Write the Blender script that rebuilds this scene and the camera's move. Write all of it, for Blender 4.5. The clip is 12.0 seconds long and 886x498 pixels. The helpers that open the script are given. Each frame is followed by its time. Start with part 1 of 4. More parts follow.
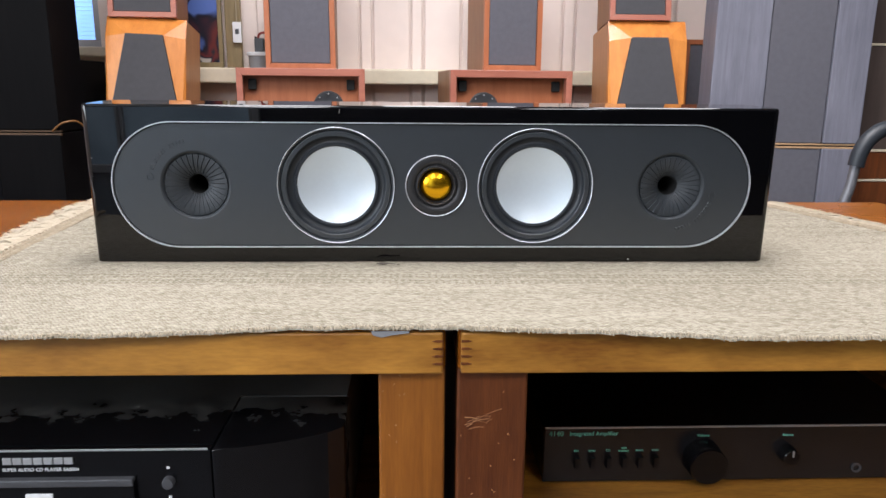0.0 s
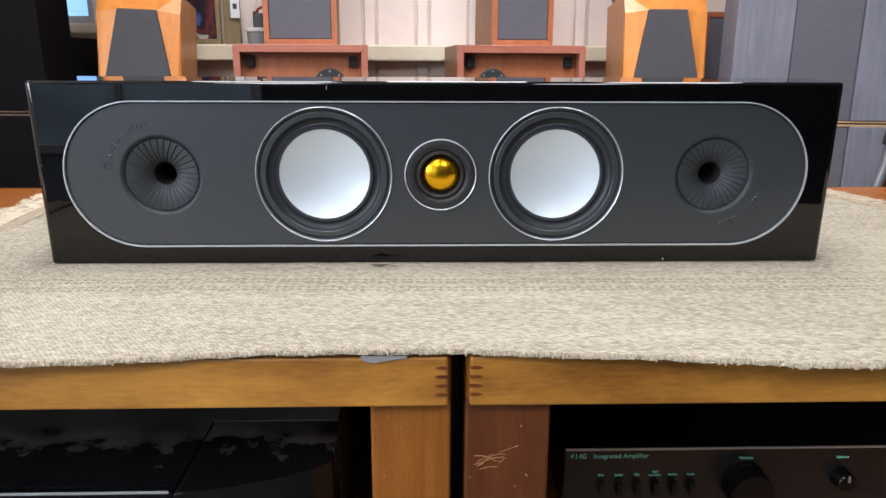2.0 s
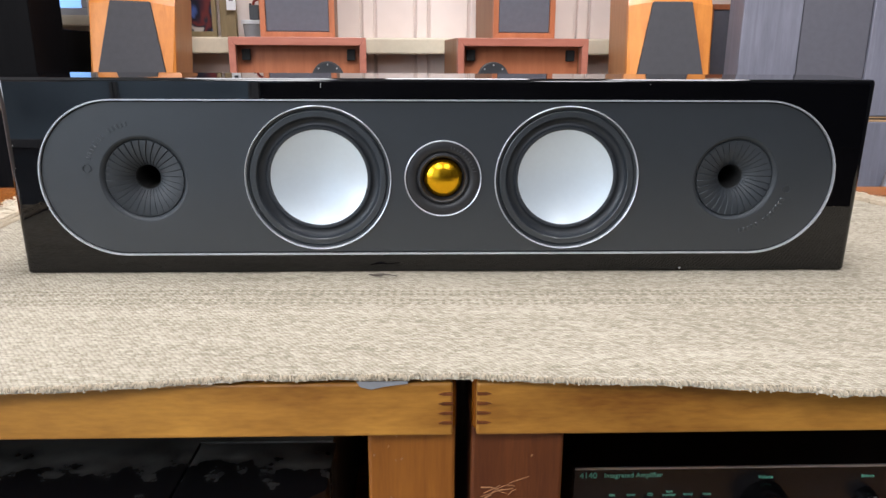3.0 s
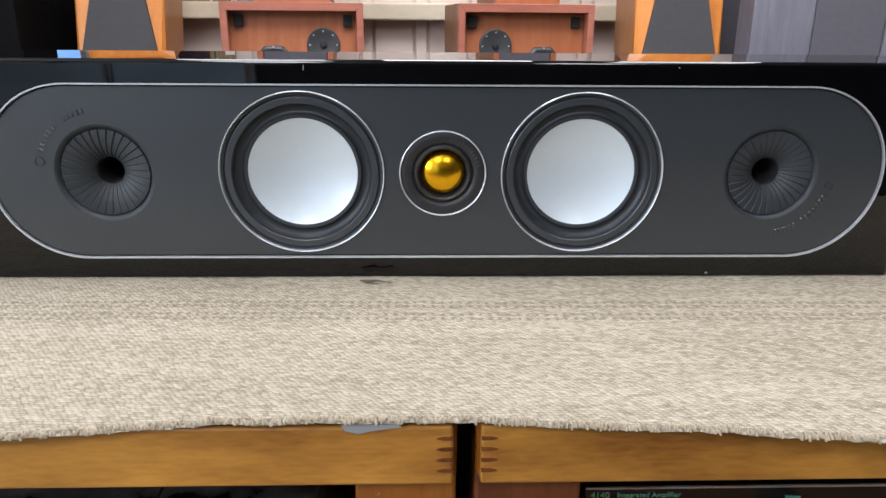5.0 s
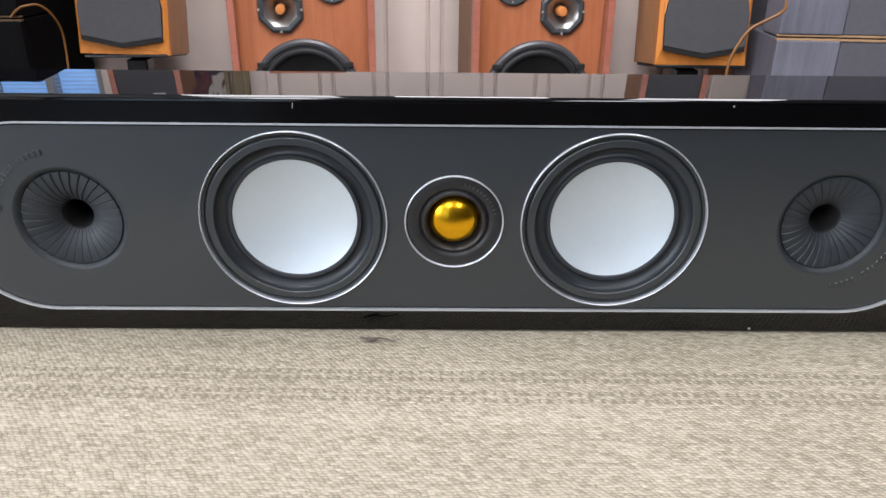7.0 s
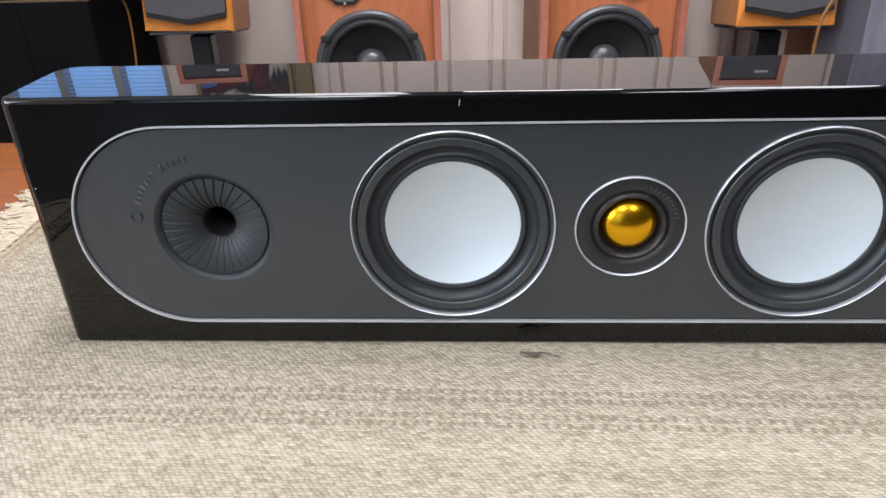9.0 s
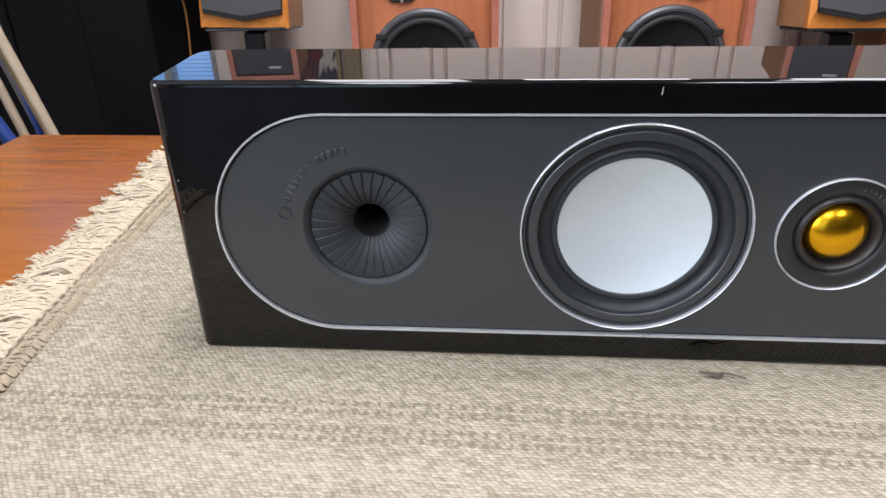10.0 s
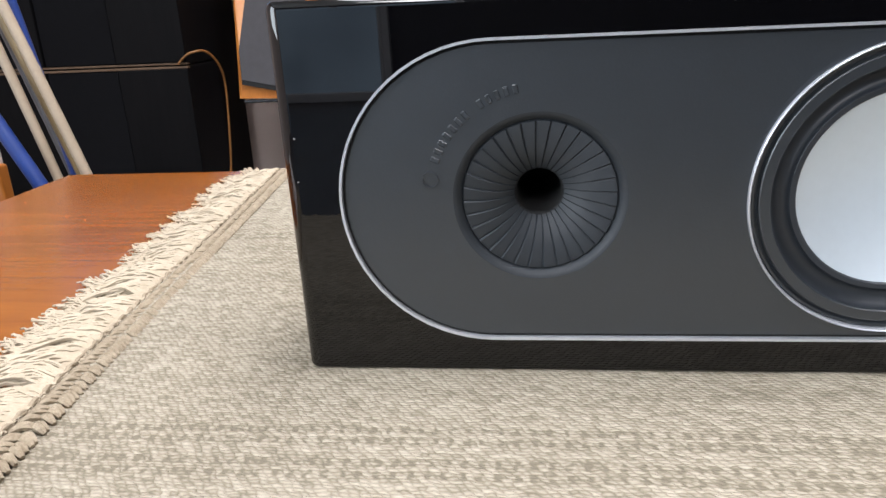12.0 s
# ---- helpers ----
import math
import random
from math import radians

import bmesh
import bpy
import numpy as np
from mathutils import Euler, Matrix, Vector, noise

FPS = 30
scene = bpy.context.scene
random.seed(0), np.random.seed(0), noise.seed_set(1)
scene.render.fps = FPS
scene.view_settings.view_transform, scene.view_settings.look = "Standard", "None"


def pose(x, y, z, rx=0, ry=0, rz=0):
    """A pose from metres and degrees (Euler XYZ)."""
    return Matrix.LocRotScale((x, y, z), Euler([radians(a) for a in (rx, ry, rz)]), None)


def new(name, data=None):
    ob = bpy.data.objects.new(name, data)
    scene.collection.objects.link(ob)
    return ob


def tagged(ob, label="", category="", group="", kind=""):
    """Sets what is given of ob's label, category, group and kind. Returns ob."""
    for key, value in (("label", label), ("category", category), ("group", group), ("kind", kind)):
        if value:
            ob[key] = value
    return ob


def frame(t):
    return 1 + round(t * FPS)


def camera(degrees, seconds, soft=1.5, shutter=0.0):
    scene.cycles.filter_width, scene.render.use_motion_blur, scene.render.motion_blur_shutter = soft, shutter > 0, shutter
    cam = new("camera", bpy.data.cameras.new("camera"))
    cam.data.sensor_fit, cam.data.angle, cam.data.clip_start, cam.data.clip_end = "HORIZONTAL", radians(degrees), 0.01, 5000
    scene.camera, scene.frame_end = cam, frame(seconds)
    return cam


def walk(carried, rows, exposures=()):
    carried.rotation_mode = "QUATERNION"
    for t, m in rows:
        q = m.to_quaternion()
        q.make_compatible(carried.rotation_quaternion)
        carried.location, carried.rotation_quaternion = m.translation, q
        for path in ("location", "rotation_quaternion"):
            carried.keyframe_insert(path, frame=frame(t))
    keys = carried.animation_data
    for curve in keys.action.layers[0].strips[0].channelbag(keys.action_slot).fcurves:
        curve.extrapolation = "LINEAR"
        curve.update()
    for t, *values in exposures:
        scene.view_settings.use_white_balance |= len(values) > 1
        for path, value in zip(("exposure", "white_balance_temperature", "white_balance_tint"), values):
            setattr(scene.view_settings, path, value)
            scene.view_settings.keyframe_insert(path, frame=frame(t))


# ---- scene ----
cam = camera(63.43, 12.0)
# seconds, x, y, z, and the turns about x, y and z in degrees
ROWS = [
    (0.0, -0.0199, -0.6747, 0.7657, 77.30, -0.48, -2.17),
    (0.5, -0.0142, -0.6540, 0.7649, 76.93, -0.46, -1.98),
    (1.0, -0.0139, -0.6266, 0.7651, 76.59, -0.33, -1.83),
    (1.5, -0.0158, -0.6055, 0.7669, 76.12, -0.27, -1.74),
    (2.0, -0.0144, -0.5799, 0.7612, 75.62, -0.19, -1.60),
    (2.5, -0.0178, -0.5586, 0.7631, 75.30, -0.28, -1.62),
    (3.0, -0.0162, -0.5404, 0.7634, 75.07, -0.23, -1.68),
    (5.0, -0.0143, -0.4761, 0.7726, 72.37, -0.41, -1.66),
    (5.5, -0.0117, -0.4522, 0.7844, 71.07, -0.77, -1.52),
    (6.0, -0.0115, -0.4293, 0.7979, 69.40, -1.04, -1.38),
    (6.5, -0.0112, -0.4108, 0.8186, 67.95, -0.96, -0.96),
    (8.5, -0.0433, -0.3589, 0.8354, 63.88, 1.05, 1.27),
    (9.0, -0.0801, -0.3513, 0.8337, 63.92, 1.44, 2.47),
    (9.5, -0.1192, -0.3401, 0.8314, 64.05, 1.51, 3.80),
    (10.0, -0.1563, -0.3218, 0.8198, 64.17, 1.25, 4.87),
    (10.5, -0.1919, -0.3061, 0.8050, 64.35, 1.36, 6.18),
    (11.0, -0.2122, -0.2891, 0.7866, 65.32, 1.72, 6.28),
    (11.5, -0.2249, -0.2701, 0.7620, 67.69, 2.28, 6.12),
    (12.0, -0.2300, -0.2653, 0.7460, 71.02, 2.58, 5.99),
]
walk(cam, [(r[0], pose(*r[1:])) for r in ROWS], [(0.0, -0.03), (3.0, -0.02), (5.5, -0.12), (6.5, -0.10), (9.5, -0.06), (10.5, -0.07), (12.0, 0.02)])

# ---- world and lamps ----
world = bpy.data.worlds.new("world")
scene.world = world
world.use_nodes = True
wn = world.node_tree.nodes
sky = wn.new("ShaderNodeTexSky")
sky.sky_type = "NISHITA"
sky.sun_disc = False
sky.sun_elevation, sky.sun_rotation = radians(35), radians(200)
world.node_tree.links.new(sky.outputs[0], wn["Background"].inputs[0])
wn["Background"].inputs[1].default_value = 0.12


def area_lamp(name, m, sx, sy, power, colour):
    d = bpy.data.lights.new(name, "AREA")
    d.shape, d.size, d.size_y, d.energy, d.color = "RECTANGLE", sx, sy, power, colour
    ob = new(name, d)
    ob.matrix_world = m
    return ob


WARM = (0.975, 0.97, 1.02)
for lx, ly, power in ((-0.9, -2.6, 52), (0.9, -2.6, 34), (-0.6, -0.35, 33), (0.9, -0.25, 33), (0.1, 0.45, 58)):
    area_lamp("ceiling_lamp", pose(lx, ly, 2.64), 0.5, 1.2, power, WARM)
# added cool fill from the west, set in an unseen opening made for it
area_lamp("west_daylight_fill", pose(-2.62, -1.7, 1.55, 0, -90, 0), 1.3, 2.0, 88, (0.82, 0.91, 1.0))


# ---- materials ----
def material(name, colour, rough=0.5, metal=0.0, spots=0.12, scale=30.0, bump=0.0, bump_scale=200.0, coat=0.0, stretch=(1, 1, 1), second=None, spec=0.5):
    """A surface with cloudy and fine variation, and fine relief."""
    m = bpy.data.materials.new(name)
    m.use_nodes = True
    nt = m.node_tree
    b = nt.nodes["Principled BSDF"]
    co = nt.nodes.new("ShaderNodeTexCoord")
    mp = nt.nodes.new("ShaderNodeMapping")
    mp.inputs["Scale"].default_value = stretch
    nt.links.new(co.outputs["Object"], mp.inputs[0])
    n1, n2 = nt.nodes.new("ShaderNodeTexNoise"), nt.nodes.new("ShaderNodeTexNoise")
    n1.inputs["Scale"].default_value, n2.inputs["Scale"].default_value = scale, scale * 7
    n1.inputs["Detail"].default_value = n2.inputs["Detail"].default_value = 6
    for n in (n1, n2):
        nt.links.new(mp.outputs[0], n.inputs["Vector"])
    mix = nt.nodes.new("ShaderNodeMix")
    mix.inputs[0].default_value = 0.4
    nt.links.new(n1.outputs[0], mix.inputs[2])
    nt.links.new(n2.outputs[0], mix.inputs[3])
    ramp = nt.nodes.new("ShaderNodeValToRGB")
    c2 = second or tuple(c * (1 + spots) for c in colour)
    c1 = colour if second else tuple(c * (1 - spots) for c in colour)
    ramp.color_ramp.elements[0].position, ramp.color_ramp.elements[1].position = 0.3, 0.7
    ramp.color_ramp.elements[0].color, ramp.color_ramp.elements[1].color = (*c1, 1), (*c2, 1)
    nt.links.new(mix.outputs[0], ramp.inputs[0])
    nt.links.new(ramp.outputs[0], b.inputs["Base Color"])
    b.inputs["Roughness"].default_value, b.inputs["Metallic"].default_value = rough, metal
    b.inputs["Specular IOR Level"].default_value = spec
    b.inputs["Coat Weight"].default_value = coat
    b.inputs["Coat Roughness"].default_value = 0.05
    if bump:
        n3 = nt.nodes.new("ShaderNodeTexNoise")
        n3.inputs["Scale"].default_value = bump_scale
        n3.inputs["Detail"].default_value = 4
        nt.links.new(mp.outputs[0], n3.inputs["Vector"])
        bp = nt.nodes.new("ShaderNodeBump")
        bp.inputs["Strength"].default_value, bp.inputs["Distance"].default_value = bump, 0.002
        nt.links.new(n3.outputs[0], bp.inputs["Height"])
        nt.links.new(bp.outputs[0], b.inputs["Normal"])
    return m


def wood(name, dark, light, rough=0.4, stretch=(1.2, 14, 14), coat=0.0, rings=6.0):
    """Wood whose grain runs along the first stretched axis."""
    m = bpy.data.materials.new(name)
    m.use_nodes = True
    nt = m.node_tree
    b = nt.nodes["Principled BSDF"]
    co = nt.nodes.new("ShaderNodeTexCoord")
    oi = nt.nodes.new("ShaderNodeObjectInfo")
    sh = nt.nodes.new("ShaderNodeVectorMath")
    sh.operation = "MULTIPLY_ADD"
    sh.inputs[1].default_value = (7.0, 3.0, 5.0)
    nt.links.new(oi.outputs["Random"], sh.inputs[0])
    nt.links.new(co.outputs["Object"], sh.inputs[2])
    mp = nt.nodes.new("ShaderNodeMapping")
    mp.inputs["Scale"].default_value = stretch
    nt.links.new(sh.outputs[0], mp.inputs[0])
    n1 = nt.nodes.new("ShaderNodeTexNoise")
    n1.inputs["Scale"].default_value, n1.inputs["Detail"].default_value, n1.inputs["Distortion"].default_value = rings, 8, 0.6
    n2 = nt.nodes.new("ShaderNodeTexNoise")
    n2.inputs["Scale"].default_value, n2.inputs["Detail"].default_value = rings * 9, 5
    n4 = nt.nodes.new("ShaderNodeTexNoise")
    n4.inputs["Scale"].default_value, n4.inputs["Detail"].default_value = 5, 3
    nt.links.new(mp.outputs[0], n1.inputs["Vector"])
    nt.links.new(mp.outputs[0], n2.inputs["Vector"])
    nt.links.new(sh.outputs[0], n4.inputs["Vector"])
    mix = nt.nodes.new("ShaderNodeMix")
    mix.inputs[0].default_value = 0.3
    nt.links.new(n1.outputs[0], mix.inputs[2])
    nt.links.new(n2.outputs[0], mix.inputs[3])
    mix2 = nt.nodes.new("ShaderNodeMix")
    mix2.inputs[0].default_value = 0.32
    nt.links.new(mix.outputs[0], mix2.inputs[2])
    nt.links.new(n4.outputs[0], mix2.inputs[3])
    ramp = nt.nodes.new("ShaderNodeValToRGB")
    ramp.color_ramp.elements[0].position, ramp.color_ramp.elements[1].position = 0.32, 0.68
    ramp.color_ramp.elements[0].color, ramp.color_ramp.elements[1].color = (*dark, 1), (*light, 1)
    nt.links.new(mix2.outputs[0], ramp.inputs[0])
    nt.links.new(ramp.outputs[0], b.inputs["Base Color"])
    mr = nt.nodes.new("ShaderNodeMapRange")
    mr.inputs[3].default_value, mr.inputs[4].default_value = rough - 0.08, rough + 0.1
    nt.links.new(n4.outputs[0], mr.inputs[0])
    nt.links.new(mr.outputs[0], b.inputs["Roughness"])
    b.inputs["Coat Weight"].default_value = coat
    b.inputs["Coat Roughness"].default_value = 0.12
    bp = nt.nodes.new("ShaderNodeBump")
    bp.inputs["Strength"].default_value, bp.inputs["Distance"].default_value = 0.12, 0.001
    nt.links.new(n2.outputs[0], bp.inputs["Height"])
    nt.links.new(bp.outputs[0], b.inputs["Normal"])
    return m


def weave(name):
    """Undyed hand-woven wool and cotton: fine weft cords along x, with flecks and a few rows of heavier cord."""
    m = bpy.data.materials.new(name)
    m.use_nodes = True
    nt = m.node_tree
    N, L = nt.nodes.new, nt.links.new
    b = nt.nodes["Principled BSDF"]
    co = N("ShaderNodeTexCoord")

    def noise(scale, stretch, detail=3):
        mp = N("ShaderNodeMapping")
        mp.inputs["Scale"].default_value = stretch
        L(co.outputs["Object"], mp.inputs[0])
        n = N("ShaderNodeTexNoise")
        n.inputs["Scale"].default_value, n.inputs["Detail"].default_value = scale, detail
        L(mp.outputs[0], n.inputs["Vector"])
        return n.outputs[0]

    def mathn(op, a, bb):
        n = N("ShaderNodeMath")
        n.operation = op
        for i, v in enumerate((a, bb)):
            if isinstance(v, (int, float)):
                n.inputs[i].default_value = v
            else:
                L(v, n.inputs[i])
        return n.outputs[0]

    sep = N("ShaderNodeSeparateXYZ")
    L(co.outputs["Object"], sep.inputs[0])
    wav = mathn("MULTIPLY", mathn("SINE", mathn("MULTIPLY", sep.outputs[0], 5.0), 0), 0.0025)
    yy = mathn("ADD", sep.outputs[1], wav)
    band = None
    for by in (-0.047, -0.0535, -0.066, -0.0725, 0.18, 0.187):
        one = mathn("COMPARE", yy, by)
        one.node.inputs[2].default_value = 0.0021
        band = one if band is None else mathn("ADD", band, one)
    # slanted stitches in rows
    wob = N("ShaderNodeTexNoise")
    wob.inputs["Scale"].default_value, wob.inputs["Detail"].default_value = 190, 5
    L(co.outputs["Object"], wob.inputs["Vector"])
    wsep = N("ShaderNodeSeparateColor")
    L(wob.outputs["Color"], wsep.inputs[0])
    px = mathn("ADD", sep.outputs[0], mathn("MULTIPLY", wsep.outputs[0], 0.0052))
    py = mathn("ADD", sep.outputs[1], mathn("MULTIPLY", wsep.outputs[1], 0.0036))
    v = mathn("MULTIPLY", py, 1 / 0.0018)
    row, fv = mathn("FLOOR", v, 0), mathn("FRACT", v, 0)
    u = mathn("ADD", mathn("ADD", mathn("MULTIPLY", px, 1 / 0.0034), mathn("MULTIPLY", row, 0.43)), mathn("MULTIPLY", fv, 0.35))
    cell, fu = mathn("FLOOR", u, 0), mathn("FRACT", u, 0)
    knot = mathn("MULTIPLY", mathn("SINE", mathn("MULTIPLY", fu, math.pi), 0), mathn("SINE", mathn("MULTIPLY", fv, math.pi), 0))
    wn2 = N("ShaderNodeTexWhiteNoise")
    wn2.noise_dimensions = "2D"
    cmb = N("ShaderNodeCombineXYZ")
    L(cell, cmb.inputs[0])
    L(row, cmb.inputs[1])
    L(cmb.outputs[0], wn2.inputs["Vector"])
    each = wn2.outputs["Value"]
    dot = mathn("MAXIMUM", mathn("SINE", mathn("MULTIPLY", px, 2 * math.pi / 0.0058), 0), 0.0)
    grain = noise(300, (0.6, 1.4, 1), 3)
    streak = noise(8, (0.35, 9, 1), 5)
    blotch = noise(6, (1, 1, 1), 4)
    dots = mathn("MULTIPLY", band, mathn("ADD", mathn("MULTIPLY", dot, 0.17), 0.03))
    height = mathn("ADD", mathn("MULTIPLY", knot, mathn("ADD", mathn("MULTIPLY", each, 0.5), 0.6)), mathn("MULTIPLY", grain, 0.5))
    tone = mathn("ADD", mathn("MULTIPLY", grain, 0.36), mathn("ADD", mathn("MULTIPLY", streak, 0.16), mathn("MULTIPLY", blotch, 0.2)))
    tone = mathn("ADD", tone, mathn("ADD", mathn("MULTIPLY", knot, 0.17), mathn("MULTIPLY", each, 0.18)))
    tone = mathn("SUBTRACT", mathn("SUBTRACT", tone, 0.025), dots)
    ramp = N("ShaderNodeValToRGB")
    e = ramp.color_ramp.elements
    e[0].position, e[0].color = 0.36, (0.160, 0.138, 0.101, 1)
    e[1].position, e[1].color = 0.76, (0.402, 0.362, 0.290, 1)
    mid = e.new(0.52)
    mid.color = (0.272, 0.241, 0.187, 1)
    L(tone, ramp.inputs[0])
    L(ramp.outputs[0], b.inputs["Base Color"])
    b.inputs["Roughness"].default_value = 0.95
    b.inputs["Specular IOR Level"].default_value = 0.1
    bp = N("ShaderNodeBump")
    bp.inputs["Strength"].default_value, bp.inputs["Distance"].default_value = 0.6, 0.001
    L(height, bp.inputs["Height"])
    L(bp.outputs[0], b.inputs["Normal"])
    return m


GLOSS = material("black_lacquer", (0.0012, 0.0012, 0.0018), 0.035, spots=0.3, scale=12, coat=1.0, spec=0.0)
GLOSS.node_tree.nodes["Principled BSDF"].inputs["Coat IOR"].default_value = 1.52
GLOSS.node_tree.nodes["Principled BSDF"].inputs["Coat Roughness"].default_value = 0.012
SATIN = material("satin_black_plastic", (0.0175, 0.0225, 0.0285), 0.40, spots=0.08, scale=90, bump=0.05, bump_scale=900, spec=0.95)
PORT = material("matt_port_plastic", (0.018, 0.0225, 0.028), 0.58, spots=0.08, scale=90, spec=0.5)
SATIN_DARK = material("black_rubber", (0.021, 0.025, 0.031), 0.44, spots=0.1, scale=60)
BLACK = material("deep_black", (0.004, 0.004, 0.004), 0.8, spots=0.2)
CHROME = material("brushed_chrome", (0.62, 0.64, 0.69), 0.36, 0.6, spots=0.08, scale=80)
CONE = material("silver_white_cone", (0.58, 0.645, 0.70), 0.36, 0.3, spots=0.03, scale=40, bump=0.04, bump_scale=1500)
GOLD = material("gold_anodised_dome", (0.92, 0.49, 0.018), 0.24, 1.0, spots=0.05, scale=50)
CLOTH = weave("woven_runner")
FRINGE = material("cotton_fringe", (0.31, 0.258, 0.185), 0.95, spots=0.25, scale=120, spec=0.1, second=(0.43, 0.37, 0.285))
CORD = material("beige_border_cord", (0.20, 0.158, 0.108), 0.95, spots=0.25, scale=150, bump=0.6, bump_scale=500, spec=0.1, second=(0.34, 0.285, 0.21))
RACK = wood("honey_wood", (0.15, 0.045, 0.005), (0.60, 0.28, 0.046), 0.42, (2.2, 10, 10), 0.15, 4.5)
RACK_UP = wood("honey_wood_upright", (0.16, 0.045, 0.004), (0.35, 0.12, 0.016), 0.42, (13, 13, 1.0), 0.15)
RACK_TOP = wood("varnished_table_top", (0.15, 0.043, 0.0035), (0.26, 0.082, 0.008), 0.25, (1.0, 13, 13), 0.10)
RACK_TOP.node_tree.nodes["Principled BSDF"].inputs["Specular IOR Level"].default_value = 0.3
RED_UP = wood("red_wood_upright", (0.060, 0.014, 0.004), (0.19, 0.055, 0.014), 0.4, (13, 13, 1.0), 0.2)
HORN_WOOD = wood("teak_veneer", (0.34, 0.105, 0.042), (0.50, 0.17, 0.075), 0.42, (9, 9, 0.9), 0.1)
ROSE = wood("rosewood_frame", (0.33, 0.105, 0.07), (0.48, 0.18, 0.12), 0.36, (0.9, 9, 9), 0.2)
CHERRY = wood("orange_cherry_veneer", (0.50, 0.155, 0.028), (0.76, 0.29, 0.06), 0.34, (8, 8, 1.6), 0.3)
CHERRY_SIDE = wood("pale_cherry_side", (0.40, 0.17, 0.07), (0.55, 0.27, 0.125), 0.42, (9, 9, 1.0))
BROWN_SIDE = wood("brown_veneer_side", (0.20, 0.085, 0.035), (0.30, 0.14, 0.065), 0.5, (9, 9, 1.0))
ASH = wood("black_ash_veneer", (0.115, 0.115, 0.145), (0.215, 0.212, 0.255), 0.5, (16, 16, 1.0), 0.0, 5)
# near-black copy of the ash: shade of the left end put into the colour
ASH_SHADED = wood("black_ash_shaded", (0.0025, 0.0025, 0.003), (0.006, 0.0055, 0.006), 0.55, (16, 16, 1.0), 0.0, 5)
ASH_SHADED.node_tree.nodes["Principled BSDF"].inputs["Specular IOR Level"].default_value = 0.06
GRILLE = material("grille_cloth", (0.108, 0.104, 0.122), 0.9, spots=0.1, scale=60, bump=0.3, bump_scale=900)
# same shade put into the grille cloth of the left towers
GRILLE_SHADED = material("grille_cloth_shaded", (0.006, 0.006, 0.007), 0.9, spots=0.15, scale=60, bump=0.3, bump_scale=900, spec=0.06)
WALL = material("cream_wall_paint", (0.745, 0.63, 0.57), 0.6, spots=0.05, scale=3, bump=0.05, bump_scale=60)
# for walls out of view, dark so that they mirror little light
DARKWALL = material("unseen_wall_dark_brown", (0.022, 0.021, 0.022), 0.7, spots=0.15, scale=3)
LEDGE = material("beige_ledge_paint", (0.60, 0.52, 0.39), 0.5, spots=0.1, scale=8)
CEIL = material("white_ceiling", (0.75, 0.72, 0.68), 0.9, spots=0.04, scale=3)
FLOOR = wood("worn_floor_boards", (0.026, 0.020, 0.017), (0.050, 0.040, 0.034), 0.36, (0.8, 9, 9))
BAMP = material("black_painted_metal", (0.013, 0.012, 0.0135), 0.26, spots=0.15, scale=40, bump=0.1, bump_scale=700)
BGLOSS = material("glossy_black_panel", (0.004, 0.004, 0.005), 0.2, spots=0.2, scale=30, spec=0.3)
DUST = material("dusty_black_lid", (0.005, 0.005, 0.006), 0.3, spots=0.2, scale=9)


def dust_film(m):
    """A film of grey dust on the rear of the lid, with a ragged front edge."""
    nt = m.node_tree
    N, L = nt.nodes.new, nt.links.new
    b = nt.nodes["Principled BSDF"]
    base = b.inputs["Base Color"].links[0].from_socket
    co, sep, n, big = N("ShaderNodeTexCoord"), N("ShaderNodeSeparateXYZ"), N("ShaderNodeTexNoise"), N("ShaderNodeTexNoise")
    n.inputs["Scale"].default_value, n.inputs["Detail"].default_value = 60, 6
    big.inputs["Scale"].default_value, big.inputs["Detail"].default_value = 16, 3
    for q in (n, big):
        L(co.outputs["Object"], q.inputs["Vector"])
    L(co.outputs["Object"], sep.inputs[0])
    edge = N("ShaderNodeMath")
    edge.operation = "MULTIPLY_ADD"
    edge.inputs[1].default_value = 0.13
    L(n.outputs[0], edge.inputs[0])
    L(sep.outputs[1], edge.inputs[2])
    mr = N("ShaderNodeMapRange")
    mr.inputs[1].default_value, mr.inputs[2].default_value = 0.115, 0.155
    L(edge.outputs[0], mr.inputs[0])
    amount = N("ShaderNodeMath")
    amount.operation = "MULTIPLY"
    L(mr.outputs[0], amount.inputs[0])
    L(big.outputs[0], amount.inputs[1])
    mix = N("ShaderNodeMix")
    mix.data_type = "RGBA"
    L(amount.outputs[0], mix.inputs[0])
    L(base, mix.inputs[6])
    mix.inputs[7].default_value = (0.20, 0.195, 0.18, 1)
    L(mix.outputs[2], b.inputs["Base Color"])
    rough = N("ShaderNodeMapRange")
    rough.inputs[3].default_value, rough.inputs[4].default_value = 0.22, 0.9
    L(amount.outputs[0], rough.inputs[0])
    L(rough.outputs[0], b.inputs["Roughness"])


dust_film(DUST)
SILVER = material("silver_paint", (0.55, 0.56, 0.57), 0.35, 0.6, spots=0.1)
GREEN = material("green_print", (0.26, 0.80, 0.60), 0.6, spots=0.05)
WHITE = material("white_plastic", (0.75, 0.75, 0.76), 0.4, spots=0.05)
GREYMET = material("grey_driver_frame", (0.085, 0.085, 0.092), 0.4, 0.3, spots=0.15)
DULLMET = material("dull_steel_tube", (0.20, 0.20, 0.215), 0.4, 0.5, spots=0.15)
CREAM = material("cream_plastic_pipe", (0.36, 0.29, 0.21), 0.45, spots=0.1)
